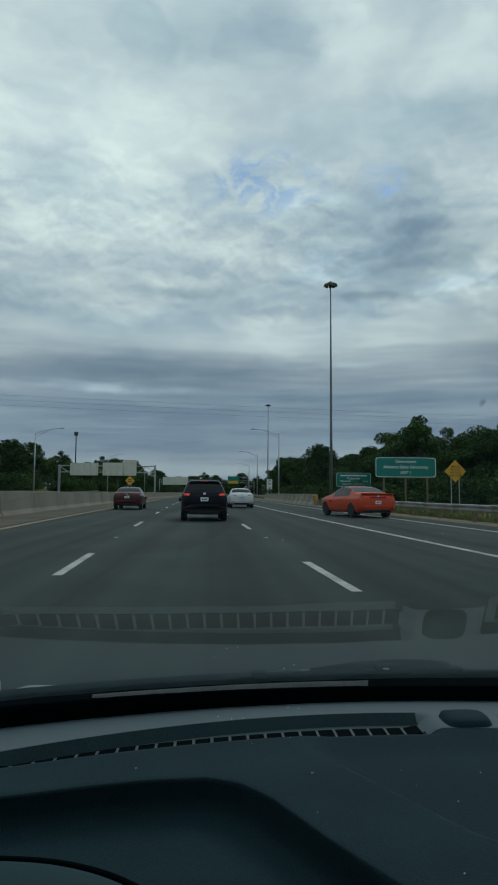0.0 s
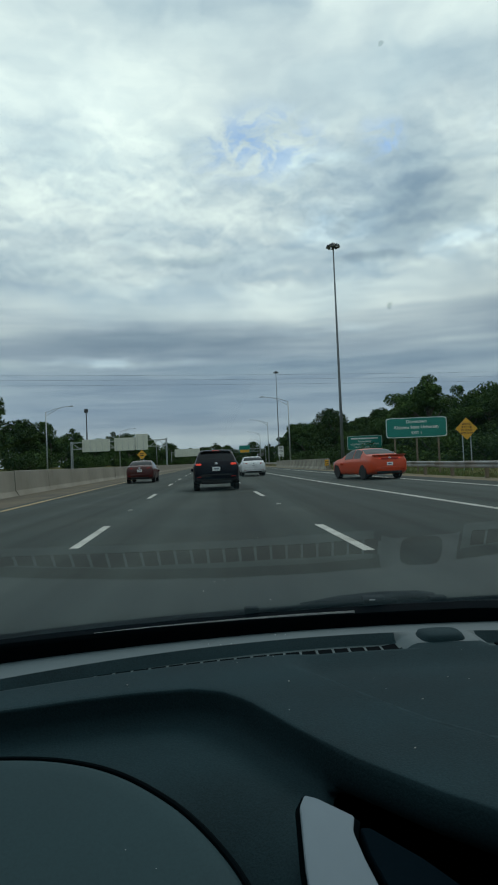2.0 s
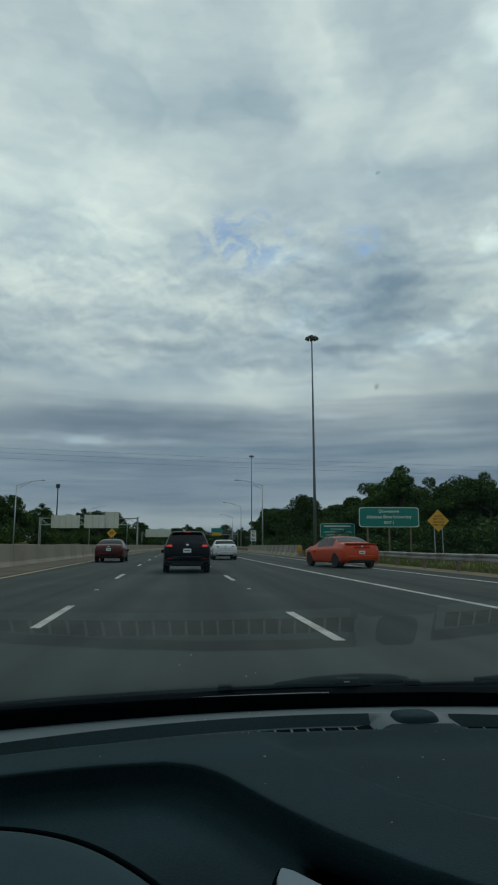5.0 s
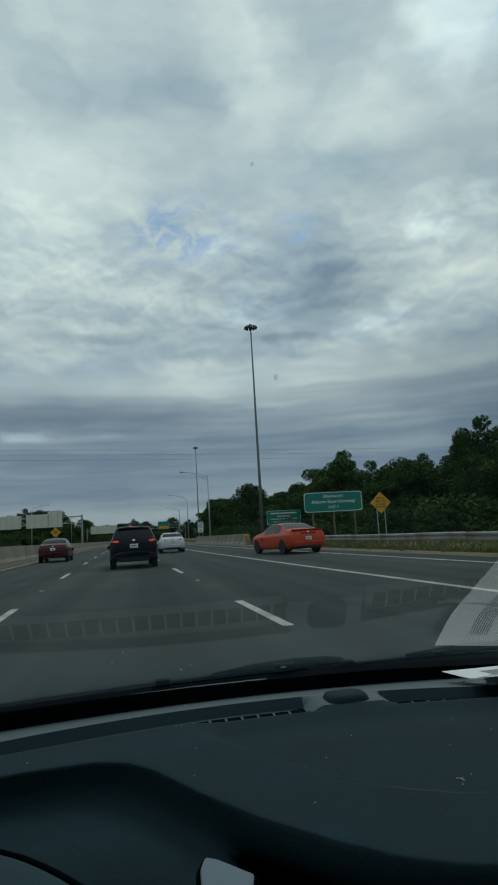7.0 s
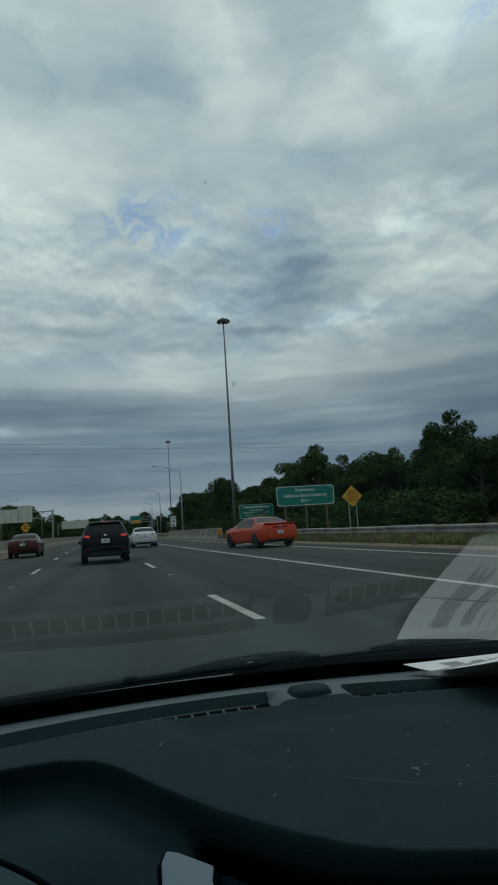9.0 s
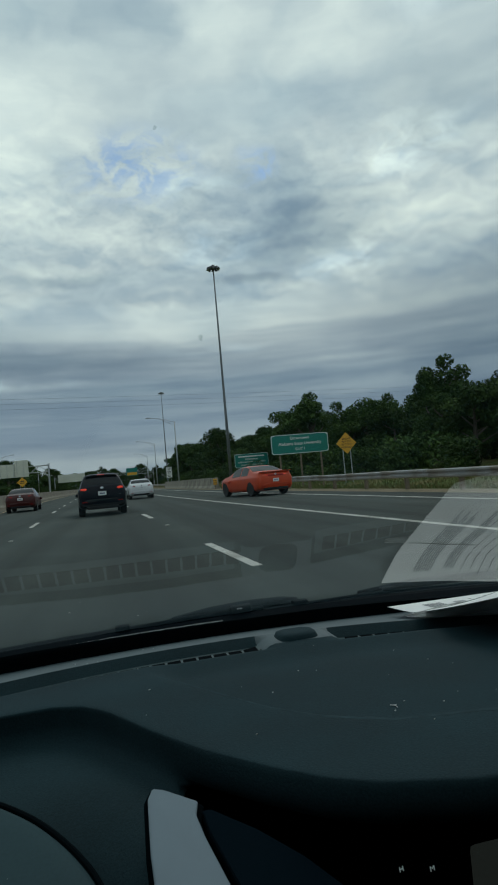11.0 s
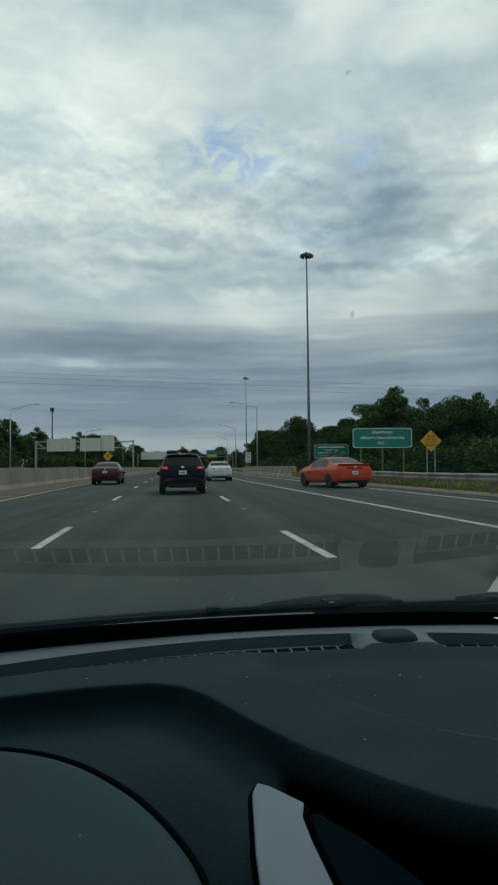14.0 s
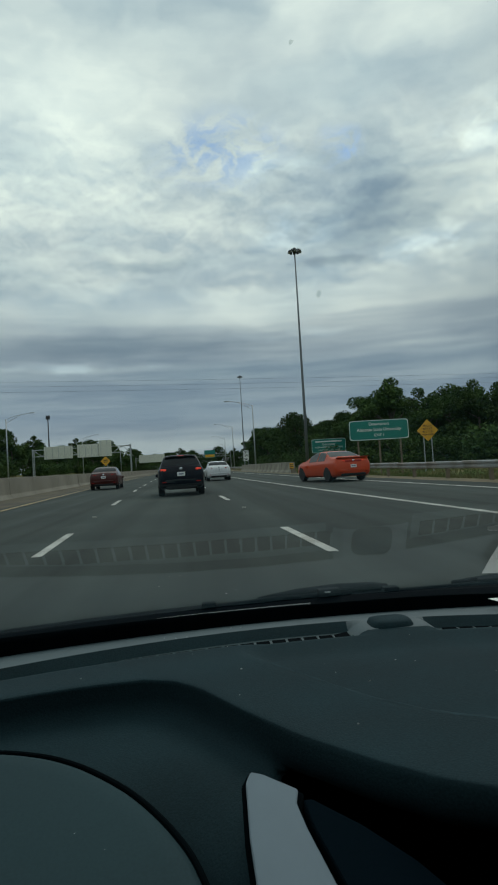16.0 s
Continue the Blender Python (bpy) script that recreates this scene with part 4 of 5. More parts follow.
        loft(bm, [[(xm + x + s * xh * 0.16 * d, rear + d + max(0.0, abs(xm + x) - x0) * 0.28, (lz0 + lz1) / 2 + z) for x, z in oval(20, xh * k, (lz1 - lz0) / 2 * k, 3.2)] for d, k in ((-0.014, 0.72), (-0.006, 0.95), (0.05, 1.0), (0.2, 1.0))])
        part("tail_light", bm, TAIL_ON if lit else TAIL, car, "red tail light", smooth=True)
        bm = boxed(s * 0.66 - 0.09, s * 0.66 + 0.09, rear - 0.036, rear + 0.1, 0.545 if clad else 0.44, 0.572 if clad else 0.465, 0.008)
        part("reflector", bm, TAIL, car)

    def bow(name, z0, z1, k, out, mat, parent):
        bm = bmesh.new()
        loft(bm, [[(x, rear + d + 0.09 * (abs(x) / (W / 2)) ** 3, z) for x, z in oval(30, W / 2 * k * q, (z1 - z0) / 2 * q2, 5.0, 0, (z0 + z1) / 2)] for d, q, q2 in ((-out, 0.93, 0.72), (-out + 0.012, 0.985, 0.95), (0.06, 1.0, 1.0), (0.34, 1.03, 1.0))])
        return part(name, bm, mat, parent, smooth=True)

    bumper = bow("bumper", 0.36, 0.66 if clad else 0.60, 0.91, 0.032, TRIM_BLACK if clad else P, car)
    bow("diffuser", 0.27, 0.40, 0.66, 0.036, TRIM_BLACK, bumper)
    part("plate_recess", boxed(-0.24, 0.24, rear - 0.012, rear + 0.04, plate_z - 0.11, plate_z + 0.10, 0.02), P, car)
    bm = boxed(-0.152, 0.152, rear - 0.024, rear - 0.008, plate_z - 0.076, plate_z + 0.076, 0.006)
    pl = part("number_plate", bm, PLATE, car, "white number plate with plain bars")
    bm = boxed(-0.10, 0.10, rear - 0.028, rear - 0.022, plate_z - 0.022, plate_z + 0.02)
    part("plate_print", bm, PLATE_BAR, pl)
    bm = bmesh.new()
    loft(bm, [[(x, rear + d, lz1 - 0.02 + z) for x, z in oval(16, 0.062 * k, 0.045 * k, 2.2)] for d, k in ((-0.016, 0.7), (-0.010, 1.0), (0.04, 1.0))])
    part("badge", bm, CHROME, car)
    if lip_spoiler:
        bm = bmesh.new()
        loft(bm, [[(x, rear + d, z + 0.02 * (abs(x) / W) ** 2) for x, z in oval(24, W / 2 * 0.86, t, 6, 0, zz)] for d, t, zz in ((-0.02, 0.012, 1.135), (0.06, 0.018, 1.13), (0.20, 0.012, 1.085))])
        part("spoiler", bm, P, car)
        part("light_bar", boxed(-x0, x0, rear - 0.014, rear + 0.1, lz0 + 0.015, lz1 - 0.015, 0.012), TAIL, car)
    if roof_spoiler:
        bm = bmesh.new()
        zt = max(p[1] for p in top)
        loft(bm, [[(x, rear + d, z - 0.05 * (abs(x) / 0.7) ** 2) for x, z in oval(24, W / 2 * 0.66, t, 5, 0, zz)] for d, t, zz in ((0.40, 0.012, zt - 0.045), (0.5, 0.020, zt - 0.035), (0.85, 0.012, zt - 0.015))])
        part("roof_spoiler", bm, P, car)
        part("brake_light", boxed(-0.13, 0.13, rear + 0.392, rear + 0.42, zt - 0.056, zt - 0.040), TAIL_ON if lit else TAIL, car)
    R = 0.345 if L < 4.7 else 0.365
    for sx in (-1, 1):
        for wy in (rear + 0.95, L / 2 - 0.92):
            bm = bmesh.new()
            xo = sx * (W / 2 - 0.115)
            prof = [(-0.115, R * 0.70), (-0.115, R * 0.93), (-0.09, R * 0.985), (-0.05, R), (0.05, R), (0.09, R * 0.985), (0.115, R * 0.93), (0.115, R * 0.70)]
            loft(bm, [[(xo + dx, wy + rr * math.cos(a), R + rr * math.sin(a)) for a in (2 * math.pi * i / 26 for i in range(26))] for dx, rr in prof])
            wh = part("wheel", bm, TYRE, car, "black tyre")
            bm = bmesh.new()
            xr = xo + sx * 0.112
            loft(bm, [[(xr - sx * d, wy + R * 0.68 * q * math.cos(a), R + R * 0.68 * q * math.sin(a)) for a in (2 * math.pi * i / 20 for i in range(20))] for d, q in ((0.03, 1.0), (0.0, 1.0), (-0.004, 0.92), (0.035, 0.88), (0.035, 0.20))])
            part("rim", bm, TRIM_BLACK if black_rims else RIM, wh, "dark wheel" if black_rims else "alloy rim")
            for k in range(5):
                bm = boxed(-0.012, 0.012, R * 0.12, R * 0.64, -0.035, 0.035, 0.008)
                sp = part("spoke", bm, TRIM_BLACK if black_rims else RIM, wh)
                sp.matrix_basis = pose(xr - sx * 0.008, wy, R, 72 * k, 0, 0)
            # black disc on the uncut body paints the dark of the arch opening
            bm = bmesh.new()
            xa = sx * (W / 2 - 0.02)
            loft(bm, [[(xa + sx * d, wy + (R + 0.05) * math.cos(a), max(0.22, R + 0.01 + (R + 0.05) * math.sin(a))) for a in (2 * math.pi * i / 26 for i in range(26))] for d in (-0.1, 0.012)])
            part("wheel_arch_shade", bm, TRIM_BLACK, car)
    return car


def sedan(name, label, paint, m, L=4.65, W=1.80, lit=False):
    top = [(0, 0.84), (0.02, 0.97), (0.07, 1.045), (0.2, 1.075), (0.55, 1.09), (0.75, 1.14), (1.05, 1.29), (1.32, 1.385), (1.65, 1.44), (2.1, 1.455), (2.5, 1.43), (2.85, 1.33), (3.45, 1.03), (3.75, 0.96), (4.3, 0.84), (4.55, 0.72), (L, 0.60)]
    belt = [(0, 0.78), (0.08, 0.95), (0.6, 0.97), (3.0, 0.91), (4.2, 0.83), (L, 0.68)]
    wide = [(0, 0.80), (0.03, 0.88), (0.1, 0.935), (0.25, 0.97), (0.6, 1.0), (L - 0.8, 1.0), (L - 0.25, 0.92), (L - 0.05, 0.80), (L, 0.7)]
    low = [(0, 0.46), (0.06, 0.34), (0.2, 0.28), (0.6, 0.24), (L - 0.6, 0.24), (L, 0.34)]
    w = W / 2
    return build_car(name, label, paint, L, W, top, belt, wide, low, (0.72, 1.34, 1.08, 3.0, 2.62, 3.4), 0.80, (w * 0.50, w * 0.86, 0.86, 0.99), lit, m)


def muscle(name, label, paint, m, L=5.0, W=1.92, lit=True):
    top = [(0, 0.86), (0.02, 1.02), (0.06, 1.09), (0.2, 1.10), (0.55, 1.12), (0.8, 1.16), (1.15, 1.29), (1.5, 1.41), (1.9, 1.47), (2.4, 1.475), (2.8, 1.42), (3.1, 1.30), (3.7, 1.04), (4.1, 1.0), (4.7, 0.88), (4.93, 0.76), (L, 0.64)]
    belt = [(0, 0.80), (0.08, 0.97), (0.6, 0.99), (3.2, 0.93), (4.5, 0.87), (L, 0.70)]
    wide = [(0, 0.84), (0.03, 0.91), (0.1, 0.95), (0.3, 0.985), (0.7, 1.0), (L - 0.8, 1.0), (L - 0.25, 0.93), (L - 0.05, 0.82), (L, 0.72)]
    low = [(0, 0.42), (0.06, 0.32), (0.2, 0.26), (0.6, 0.22), (L - 0.6, 0.20), (L, 0.30)]
    w = W / 2
    return build_car(name, label, paint, L, W, top, belt, wide, low, (0.86, 1.62, 1.3, 3.2, 2.85, 3.65), 0.72, (w * 0.44, w * 0.88, 0.90, 1.01), lit, m, lip_spoiler=True, black_rims=True)


def crossover(name, label, paint, m, L=4.45, W=1.82, lit=True):
    top = [(0, 0.90), (0.02, 1.03), (0.06, 1.10), (0.13, 1.15), (0.22, 1.24), (0.36, 1.40), (0.48, 1.51), (0.6, 1.56), (0.9, 1.60), (1.5, 1.62), (2.1, 1.60), (2.5, 1.53), (2.85, 1.37), (3.3, 1.10), (3.6, 1.03), (4.1, 0.92), (4.36, 0.80), (L, 0.66)]
    belt = [(0, 0.86), (0.07, 1.06), (0.6, 1.10), (3.0, 1.01), (4.1, 0.9), (L, 0.75)]
    wide = [(0, 0.84), (0.03, 0.90), (0.1, 0.945), (0.25, 0.975), (0.6, 1.0), (L - 0.8, 1.0), (L - 0.25, 0.92), (L - 0.05, 0.80), (L, 0.7)]
    low = [(0, 0.50), (0.06, 0.40), (0.2, 0.33), (0.6, 0.27), (L - 0.6, 0.26), (L, 0.36)]
    w = W / 2
    return build_car(name, label, paint, L, W, top, belt, wide, low, (0.17, 0.50, 0.72, 2.95, 2.6, 3.25), 0.86, (w * 0.62, w * 0.875, 0.99, 1.085), lit, m, clad=True, roof_spoiler=True)


crossover("suv", "dark navy compact SUV with lit tail lights", "dark", on_road(0.52, 26.5))
sedan("sedan", "maroon red sedan in the far lane", "red", on_road(-4.05, 42.0), lit=False)
sedan("sedan", "silver white sedan further up the road", "white", on_road(3.65, 48.0))
muscle("sedan", "bright orange muscle sedan with black wheels", "orange", on_road(8.2, 31.0, 0, 10.0))
sedan("sedan", "white sedan small in the distance", "white", on_road(-0.6, 112.0))
crossover("suv", "dark grey SUV small in the distance", "grey", on_road(0.3, 150.0), lit=False)


# ---- barriers and rails ----
def jersey(length, h):
    prof = [(-0.30, 0), (-0.30, 0.08), (-0.14, 0.33), (-0.09, h - 0.02), (-0.07, h), (0.07, h), (0.09, h - 0.02), (0.14, 0.33), (0.30, 0.08), (0.30, 0)]
    return loft(bmesh.new(), [[(x, y, z) for x, z in prof] for y in (-length / 2, length / 2)])


def barrier(label, u, y0, y1, h, seg, mat):
    wall = thing("concrete_barrier", label, "barrier", pose(0, 0, 0))
    me = None
    y = y0 + seg / 2
    while y < y1:
        if me is None:
            ob = part("barrier_segment", jersey(seg - 0.035, h), mat, wall)
            me = ob.data
        else:
            ob = new("barrier_segment", me)
            ob.parent = wall
        ob.matrix_basis = on_road(u, y, -0.1 + 0.012 * math.sin(y * 1.7)) @ pose(0, 0, 0, 0, 0, 0.25 * math.sin(y * 2.3))
        y += seg
    return wall


barrier("long weathered grey concrete median barrier", -8.45, -14, 330, 1.22, 6.0, CONCRETE_PLAIN)
barrier("stained concrete barrier with dark streaks", 12.35, 62, 116, 1.15, 3.6, CONCRETE)


def guardrail(label, u, y0, y1):
    rail = thing("guardrail", label, "guardrail", pose(0, 0, 0))
    wave = [(0.0, 0.42), (-0.06, 0.46), (-0.06, 0.52), (0.0, 0.56), (0.0, 0.60), (-0.06, 0.64), (-0.06, 0.70), (0.0, 0.74), (0.012, 0.74), (-0.045, 0.695), (-0.045, 0.645), (0.012, 0.605), (0.012, 0.555), (-0.045, 0.515), (-0.045, 0.465), (0.012, 0.42)]
    beam = post = None
    n = int((y1 - y0) / 3.81)
    for i in range(n):
        y = y0 + 3.81 * (i + 0.5)
        if beam is None:
            b = part("beam", loft(bmesh.new(), [[(x, yy, z) for x, z in wave] for yy in (-1.95, 1.95)]), RUSTY, rail, "corrugated steel beam")
            p = part("post", box(boxed(0.05, 0.20, -0.07, 0.07, -0.3, 0.72, 0.01), 0.0, 0.05, -0.05, 0.05, 0.45, 0.70), WOOD_POST, rail, "weathered post")
            beam, post = b.data, p.data
        else:
            b, p = new("beam", beam), new("post", post)
            b.parent = p.parent = rail
        b.matrix_basis = on_road(u + 0.006 * (i % 2), y, -0.05 + 0.012 * math.sin(i * 1.9))
        p.matrix_basis = on_road(u + 0.015, y, -0.05) @ pose(0, 0, 0, 0, 0.8 * math.sin(i * 2.7), 0)
    return rail


guardrail("galvanised W-beam guardrail on wooden posts", 12.3, 6, 60)
guardrail("galvanised W-beam guardrail beyond the barrier", 12.6, 118, 300)


# ---- lamps, masts, gantry ----
def high_mast(h, m):
    mast = thing("high_mast_lamp", "tall galvanised high-mast lamp with a ring of floodlights", "street lamp", m, group="high-mast lamps")
    part("pole", tube(bmesh.new(), [(0, 0, 0), (0, 0, h * 0.33), (0, 0, h * 0.66), (0, 0, h)], [0.24, 0.18, 0.13, 0.085], 14), MAST, mast, smooth=True)
    part("base_plate", tube(bmesh.new(), [(0, 0, -0.3), (0, 0, 0.15)], 0.55, 14), CONCRETE, mast)
    bm = bmesh.new()
    tube(bm, [(0.55 * math.cos(a), 0.55 * math.sin(a), h + 0.05) for a in (2 * math.pi * i / 24 for i in range(25))], 0.05, 6)
    ring = part("lamp_ring", bm, POLE, mast)
    part("mast_head", tube(bmesh.new(), [(0, 0, h - 0.4), (0, 0, h - 0.1), (0, 0, h + 0.35), (0, 0, h + 0.5)], [0.16, 0.30, 0.28, 0.06], 12), POLE, mast)
    for i in range(10):
        a = 2 * math.pi * i / 10 + 0.2
        bm = bmesh.new()
        tube(bm, [(0.2, 0, 0.12), (0.68, 0, 0.05)], 0.03, 6)
        tube(bm, [(0.70, 0, 0.14), (0.73, 0, 0.03), (0.79, 0, -0.16), (0.80, 0, -0.22)], [0.08, 0.15, 0.20, 0.19], 10)
        lamp = part("floodlight", bm, POLE, mast)
        lamp.matrix_basis = pose(0, 0, h, 0, 0, math.degrees(a))
        bm = bmesh.new()
        tube(bm, [(0.80, 0, -0.22), (0.803, 0, -0.245)], 0.165, 10)
        part("lens", bm, LENS, lamp)
    return mast


first_mast = high_mast(30.5, on_road(18.4, 84, -0.3))
copy_thing(first_mast, on_road(19.5, 205, -0.2))


def cobra_lamp(h, m, reach=-4.2):
    lamp = thing("street_lamp", "grey steel street lamp with a truss arm", "street lamp", m, group="street lamps")
    part("pole", tube(bmesh.new(), [(0, 0, 0), (0, 0, h * 0.5), (0, 0, h)], [0.14, 0.115, 0.085], 12), GALV, lamp, smooth=True)
    part("base", boxed(-0.22, 0.22, -0.22, 0.22, -0.3, 0.12, 0.03), CONCRETE, lamp)
    bm = bmesh.new()
    tube(bm, [(0, 0, h - 0.1), (reach * 0.35, 0, h + 0.42), (reach * 0.7, 0, h + 0.72), (reach, 0, h + 0.85)], 0.04, 8)
    tube(bm, [(0, 0, h - 0.75), (reach * 0.35, 0, h + 0.05), (reach * 0.62, 0, h + 0.62)], 0.035, 8)
    for k in (0.2, 0.42):
        tube(bm, [(reach * k, 0, h - 0.1 + 0.9 * k), (reach * k, 0, h - 0.75 + 1.9 * k)], 0.022, 6)
    arm = part("arm", bm, GALV, lamp)
    bm = bmesh.new()
    rings = [[(reach + x, y * w, h + 0.85 + z * t) for y, z in ((-0.15, 0), (-0.1, 0.11), (0.1, 0.11), (0.15, 0), (0.1, -0.07), (-0.1, -0.07))] for x, w, t in ((0.1, 0.4, 0.6), (-0.1, 0.8, 1.0), (-0.5, 1.0, 1.0), (-0.75, 0.6, 0.5))]
    head = part("lamp_head", loft(bm, rings), GALV, lamp)
    return lamp


first_cobra = cobra_lamp(11.6, on_road(14.0, 108, -0.2))
for u, y, turn in ((14.2, 168, 0), (14.0, 235, 0), (14.0, 310, 0), (-29, 112, 180), (-29, 185, 180), (-29, 260, 180)):
    copy_thing(first_cobra, on_road(u, y, -0.1, turn))


def sign_posts(sign, xs, z_top, mat, w=0.06):
    for x in xs:
        part("post", boxed(x - w, x + w, 0.03, 0.03 + 2 * w, -0.6, z_top, 0.008), mat, sign)


def panel(sign, w, h, z, mat, name="panel", rim=SIGN_W, d=0.02):
    bm = bmesh.new()
    loft(bm, [[(x, y, zz) for x, zz in oval(40, w / 2, h / 2, 14, 0, z)] for y in (0.02, -d)])
    p = part(name, bm, mat, sign)
    if rim:
        bm = bmesh.new()
        outer, inner = oval(40, w / 2 - 0.02, h / 2 - 0.02, 14, 0, z), oval(40, w / 2 - 0.065, h / 2 - 0.065, 12, 0, z)
        o = [bm.verts.new((x, -d - 0.004, zz)) for x, zz in outer]
        i = [bm.verts.new((x, -d - 0.004, zz)) for x, zz in inner]
        for k in range(40):
            bm.faces.new((o[k], o[(k + 1) % 40], i[(k + 1) % 40], i[k]))
        part("border", bm, rim, p)
    return p


exit_sign = thing("exit_sign", "green highway exit sign with white lettering on posts", "road sign", on_road(17.0, 49, -0.3, -3))
p = panel(exit_sign, 4.9, 1.62, 3.55, SIGN_G)
for body, z, s in (("Downtown", 4.02, 0.36), ("Alabama State University", 3.57, 0.36), ("EXIT 1", 3.12, 0.30)):
    lettering(body, s, pose(0, -0.03, z), SIGN_W, p)
sign_posts(exit_sign, (-1.75, 0, 1.75), 4.2, WOOD_POST)

name_sign = thing("expressway_sign", "green expressway name sign with white lettering", "road sign", on_road(23.4, 92, -0.2, -3))
p = panel(name_sign, 5.2, 2.1, 3.4, SIGN_G)
part("name_bar", boxed(-2.0, 2.0, -0.032, -0.022, 3.93, 4.12), SIGN_W, p)
for body, z, s in (("Expressway", 3.60, 0.42), ("DESIGNATED BY RESOLUTION", 3.16, 0.30), ("1976 STATE LEGISLATURE", 2.72, 0.30)):
    lettering(body, s, pose(0, -0.03, z), SIGN_W, p)
sign_posts(name_sign, (-1.8, 0, 1.8), 4.2, GALV)

ice_sign = thing("warning_sign", "yellow diamond ice warning sign on two posts", "road sign", on_road(20.2, 47, -0.2))
bm = bmesh.new()
loft(bm, [[(x, y, z + 3.1) for x, z in ((0, -0.86), (0.86, 0), (0, 0.86), (-0.86, 0))] for y in (0.02, -0.02)])
p = part("panel", bm, SIGN_Y, ice_sign)
for body, z in (("BRIDGE", 3.45), ("MAY ICE", 3.22), ("IN COLD", 2.99), ("WEATHER", 2.76)):
    lettering(body, 0.21, pose(0, -0.03, z), BLACK, p)
sign_posts(ice_sign, (-0.32, 0.32), 2.9, GALV, 0.035)

median_sign = thing("warning_sign", "small yellow diamond warning sign beside the median", "road sign", on_road(-11.2, 104, 0))
bm = bmesh.new()
loft(bm, [[(x, y, z + 3.0) for x, z in ((0, -0.8), (0.8, 0), (0, 0.8), (-0.8, 0))] for y in (0.02, -0.02)])
p = part("panel", bm, SIGN_Y, median_sign)
for z in (3.16, 2.86):
    part("symbol_bar", boxed(-0.32, 0.32, -0.03, -0.021, z - 0.07, z + 0.07), BLACK, p)
sign_posts(median_sign, (-0.28, 0.28), 2.8, GALV, 0.035)

limit_sign = thing("speed_limit_sign", "white speed limit sign on a post", "road sign", on_road(14.6, 132, 0))
p = panel(limit_sign, 1.25, 2.3, 3.0, SIGN_W, rim=BLACK)
for body, z, s in (("SPEED", 3.88, 0.30), ("LIMIT", 3.56, 0.30), ("50", 3.02, 0.72)):
    lettering(body, s, pose(0, -0.03, z), BLACK, p)
part("print_bar", boxed(-0.4, 0.4, -0.03, -0.021, 2.35, 2.42), BLACK, p)
part("print_bar", boxed(-0.3, 0.3, -0.03, -0.021, 2.1, 2.25), BLACK, p)
sign_posts(limit_sign, (-0.35, 0.35), 3.4, GALV, 0.035)

barrel = thing("traffic_barrel", "orange and white striped traffic barrel", "traffic barrel", on_road(14.3, 82, -0.12))
prof = [(0.0, 0.34), (0.06, 0.34), (0.07, 0.29), (0.25, 0.285), (0.26, 0.275), (0.44, 0.27), (0.45, 0.26), (0.63, 0.255), (0.64, 0.245), (0.82, 0.24), (0.83, 0.23), (0.98, 0.225), (1.0, 0.18)]
for i in range(6):
    a, b = i * 2, min(i * 2 + 3, len(prof))
    bm = bmesh.new()
    loft(bm, [[(r * math.cos(t), r * math.sin(t), z) for t in (2 * math.pi * k / 18 for k in range(18))] for z, r in prof[a:b]])
    part("stripe" if i else "base", bm, (TYRE, ORANGE_P, SIGN_W, ORANGE_P, SIGN_W, ORANGE_P)[i], barrel)


def gantry(label, u0, u1, y, z, m=None):
    g = thing("sign_gantry", label, "sign gantry", on_road(0, y, 0))
    for u in (u0, u1):
        for dy in (-0.6, 0.6):
            part("leg", tube(bmesh.new(), [(u, dy, -0.3), (u, dy, z + 0.9)], 0.13, 8), GALV, g)
    for dy in (-0.6, 0.6):
        for dz in (-0.7, 0.7):
            part("chord", tube(bmesh.new(), [(u0, dy, z + dz), (u1, dy, z + dz)], 0.09, 6), GALV, g)
    n = int((u1 - u0) / 1.8)
    for i in range(n):
        a = u0 + (u1 - u0) * i / n
        b = u0 + (u1 - u0) * (i + 1) / n
        bm = bmesh.new()
        up_first = -0.7 if i % 2 else 0.7
        for dy in (-0.6, 0.6):
            tube(bm, [(a, dy, z + up_first), (b, dy, z - up_first)], 0.045, 5)
        part("brace", bm, GALV, g)
    return g


g = gantry("grey truss gantry with pale sign backs over the far lanes", -31, -10.2, 138, 6.1)
for u0, u1, z0, z1 in ((-21.5, -17.0, 4.7, 7.5), (-16.9, -14.2, 4.7, 8.2), (-28.5, -22.5, 4.7, 7.4)):
    b = part("sign_back", boxed(u0, u1, -0.78, -0.70, z0, z1, 0.01), SIGN_BACK, g, "pale aluminium sign back")
    k = u0 + 0.4
    while k < u1:
        part("sign_rib", boxed(k, k + 0.07, -0.86, -0.78, z0 + 0.05, z1 - 0.05), GALV, b)
        k += 1.3
g = gantry("distant truss gantry across both carriageways", -36.0, 16.5, 345, 7.4)
b = part("sign_back", boxed(-34.0, -20.0, -0.78, -0.70, 5.4, 9.6, 0.01), SIGN_BACK, g, "pale aluminium sign back")
for k in range(11):
    part("sign_rib", boxed(-33.6 + 1.32 * k, -33.5 + 1.32 * k, -0.86, -0.78, 5.5, 9.5), GALV, b)
b = part("guide_sign", boxed(2.0, 8.0, -0.85, -0.7, 6.0, 10.2, 0.02), SIGN_G, g, "small green guide sign")
part("exit_panel", boxed(2.4, 7.6, -0.9, -0.85, 6.3, 7.8), SIGN_Y, b)

tower = thing("antenna_tower", "slender grey antenna tower far beyond the trees", "antenna tower", pose(-92, 420, -0.1))
part("mast", tube(bmesh.new(), [(0, 0, 0), (0, 0, 20), (0, 0, 41)], [0.55, 0.45, 0.3], 10), POLE, tower)
